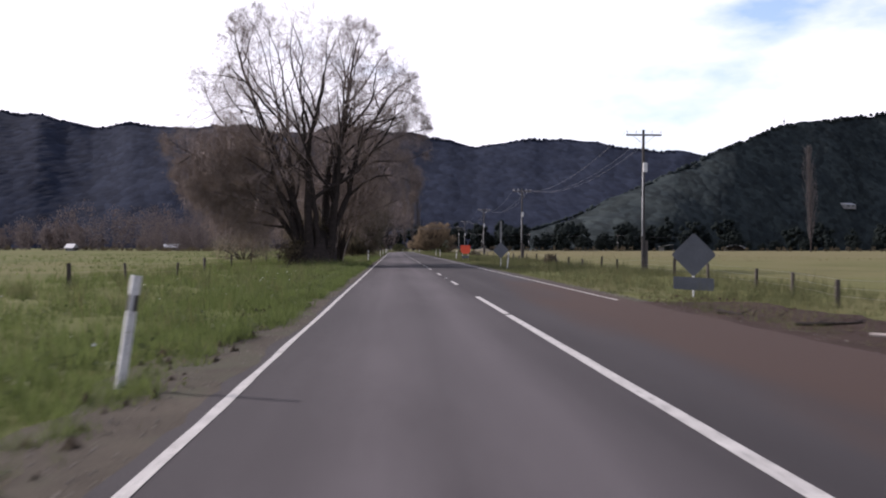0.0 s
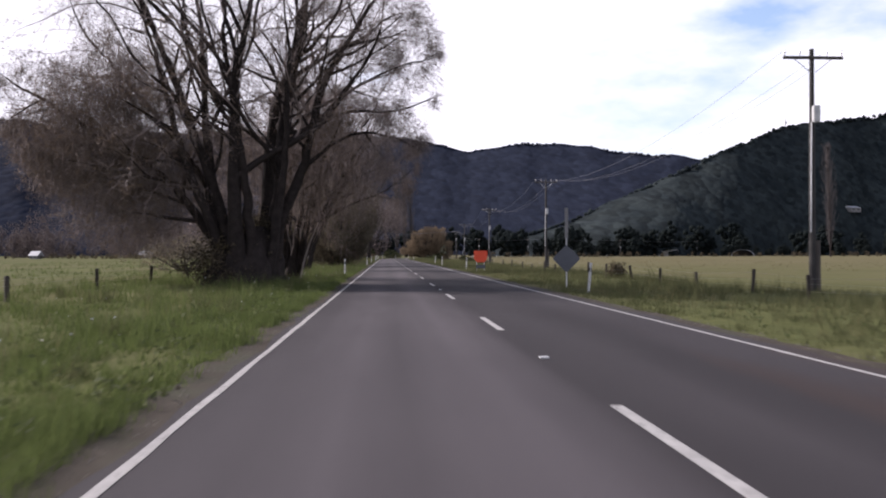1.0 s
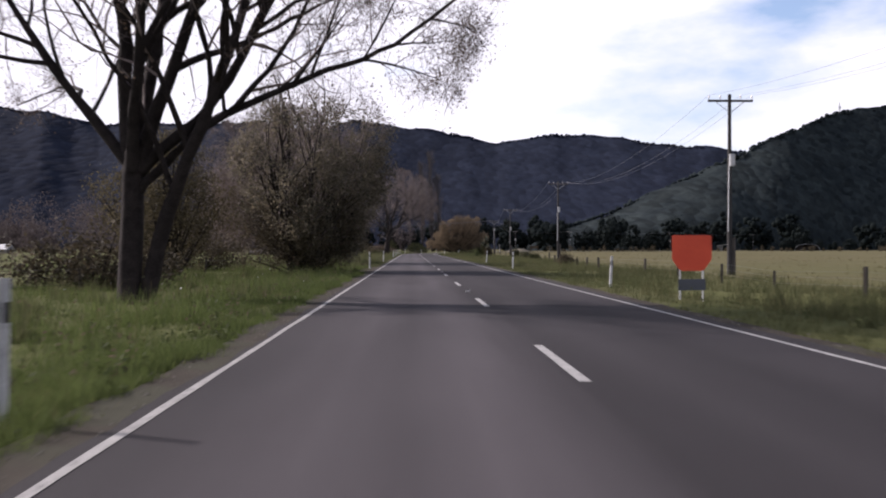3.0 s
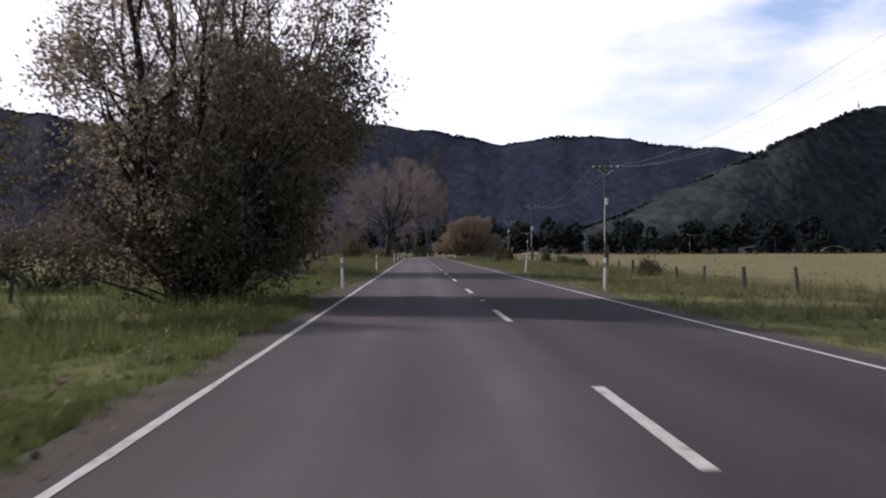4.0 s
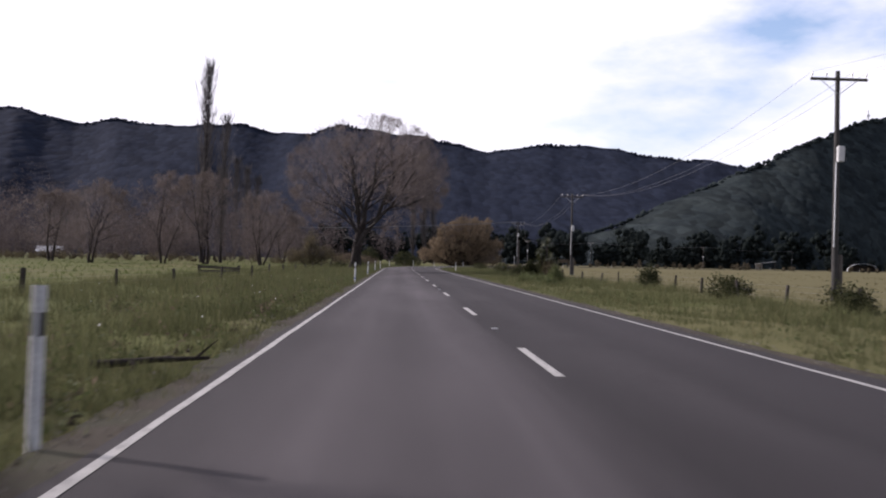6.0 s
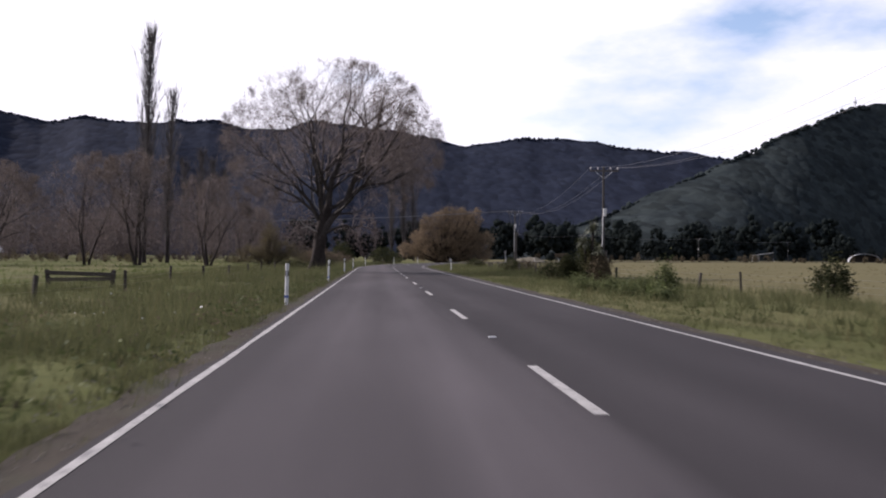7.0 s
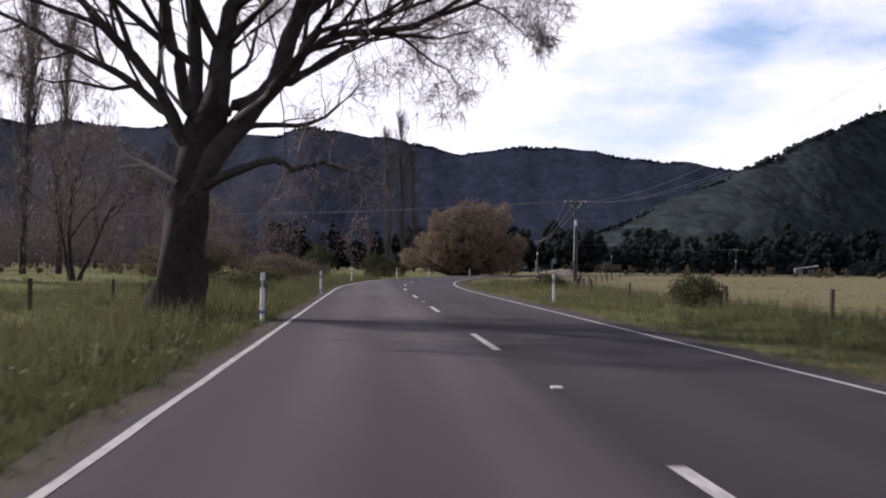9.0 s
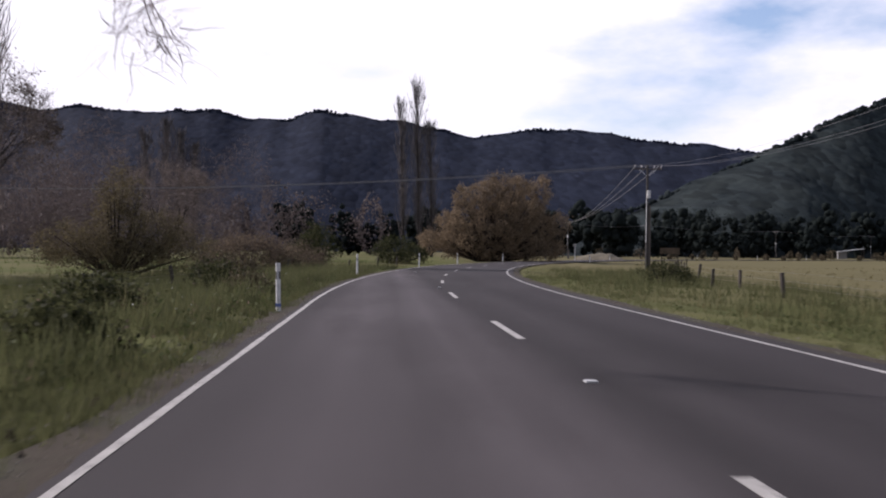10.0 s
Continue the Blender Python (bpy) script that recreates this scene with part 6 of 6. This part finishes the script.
for k, (x, y, ln, r, tn, mt) in enumerate(((-6.6, 71.6, 1.6, 0.11, 25, M_PALE), (-7.4, 70.2, 1.1, 0.07, -40, M_PALE), (4.2, 15.4, 1.3, 0.05, -60, M_BARK), (4.6, 13.2, 1.0, 0.045, -30, M_BARK), (5.0, 11.6, 1.2, 0.04, -20, M_PALE),
                                        (-5.2, 29.0, 0.7, 0.04, 10, M_BARK), (-9.0, 137.2, 2.4, 0.13, 15, M_BARK), (-4.2, 149.0, 1.2, 0.05, 20, M_BARK), (-7.8, 68.0, 1.8, 0.08, 70, M_BARK))):
    fallen_branch(x, y, ln, r, tn, 80 + k, mt, "pale weathered fallen branch in the grass" if mt is M_PALE else "dark fallen branch lying on the verge")


# loose stones and clods on the shoulders
def stones(name, d0, d1, s0, s1, n, size, mat, seed, label):
    rng = np.random.default_rng(seed)
    d, s = rng.uniform(d0, d1, n), rng.uniform(s0, s1, n)
    p = np.array([road_point(a, b) for a, b in zip(s, d)])
    c = np.column_stack([p, np.full(n, -0.008)])
    tet = np.array([(1, 0, -0.4), (-0.5, 0.87, -0.4), (-0.5, -0.87, -0.4), (0, 0, 0.8)])
    r = size * rng.uniform(0.4, 1.5, n) ** 1.5
    v = (tet[None] * (1 + rng.uniform(-0.35, 0.35, (n, 4, 3)))) * r[:, None, None] + c[:, None, :]
    f = np.array([(0, 1, 3), (1, 2, 3), (2, 0, 3)])[None] + (np.arange(n) * 4)[:, None, None]
    return tagged(array_ob(name, v.reshape(-1, 3), f.reshape(-1, 3), mat), label, "gravel", kind="stuff")


stones("shoulder_gravel", -4.4, -3.46, -2, 260, 12000, 0.011, M_STONE, 21, "loose grey-brown gravel on the road shoulder")
stones("shoulder_gravel", 3.42, 3.9, -2, 260, 6000, 0.011, M_STONE, 22, "loose grey-brown gravel on the road shoulder")
stones("clods", -4.7, -3.75, 2, 24, 90, 0.05, M_CLOD, 24, "dark turf clods on the gravel shoulder")
stones("clods", -4.4, -3.7, 24, 270, 420, 0.035, M_CLOD, 25, "dark turf clods on the gravel shoulder")
stones("clods", 3.6, 6.0, 2, 22, 500, 0.03, M_LANE_DIRT, 23, "brown clay clods on the farm entrance")
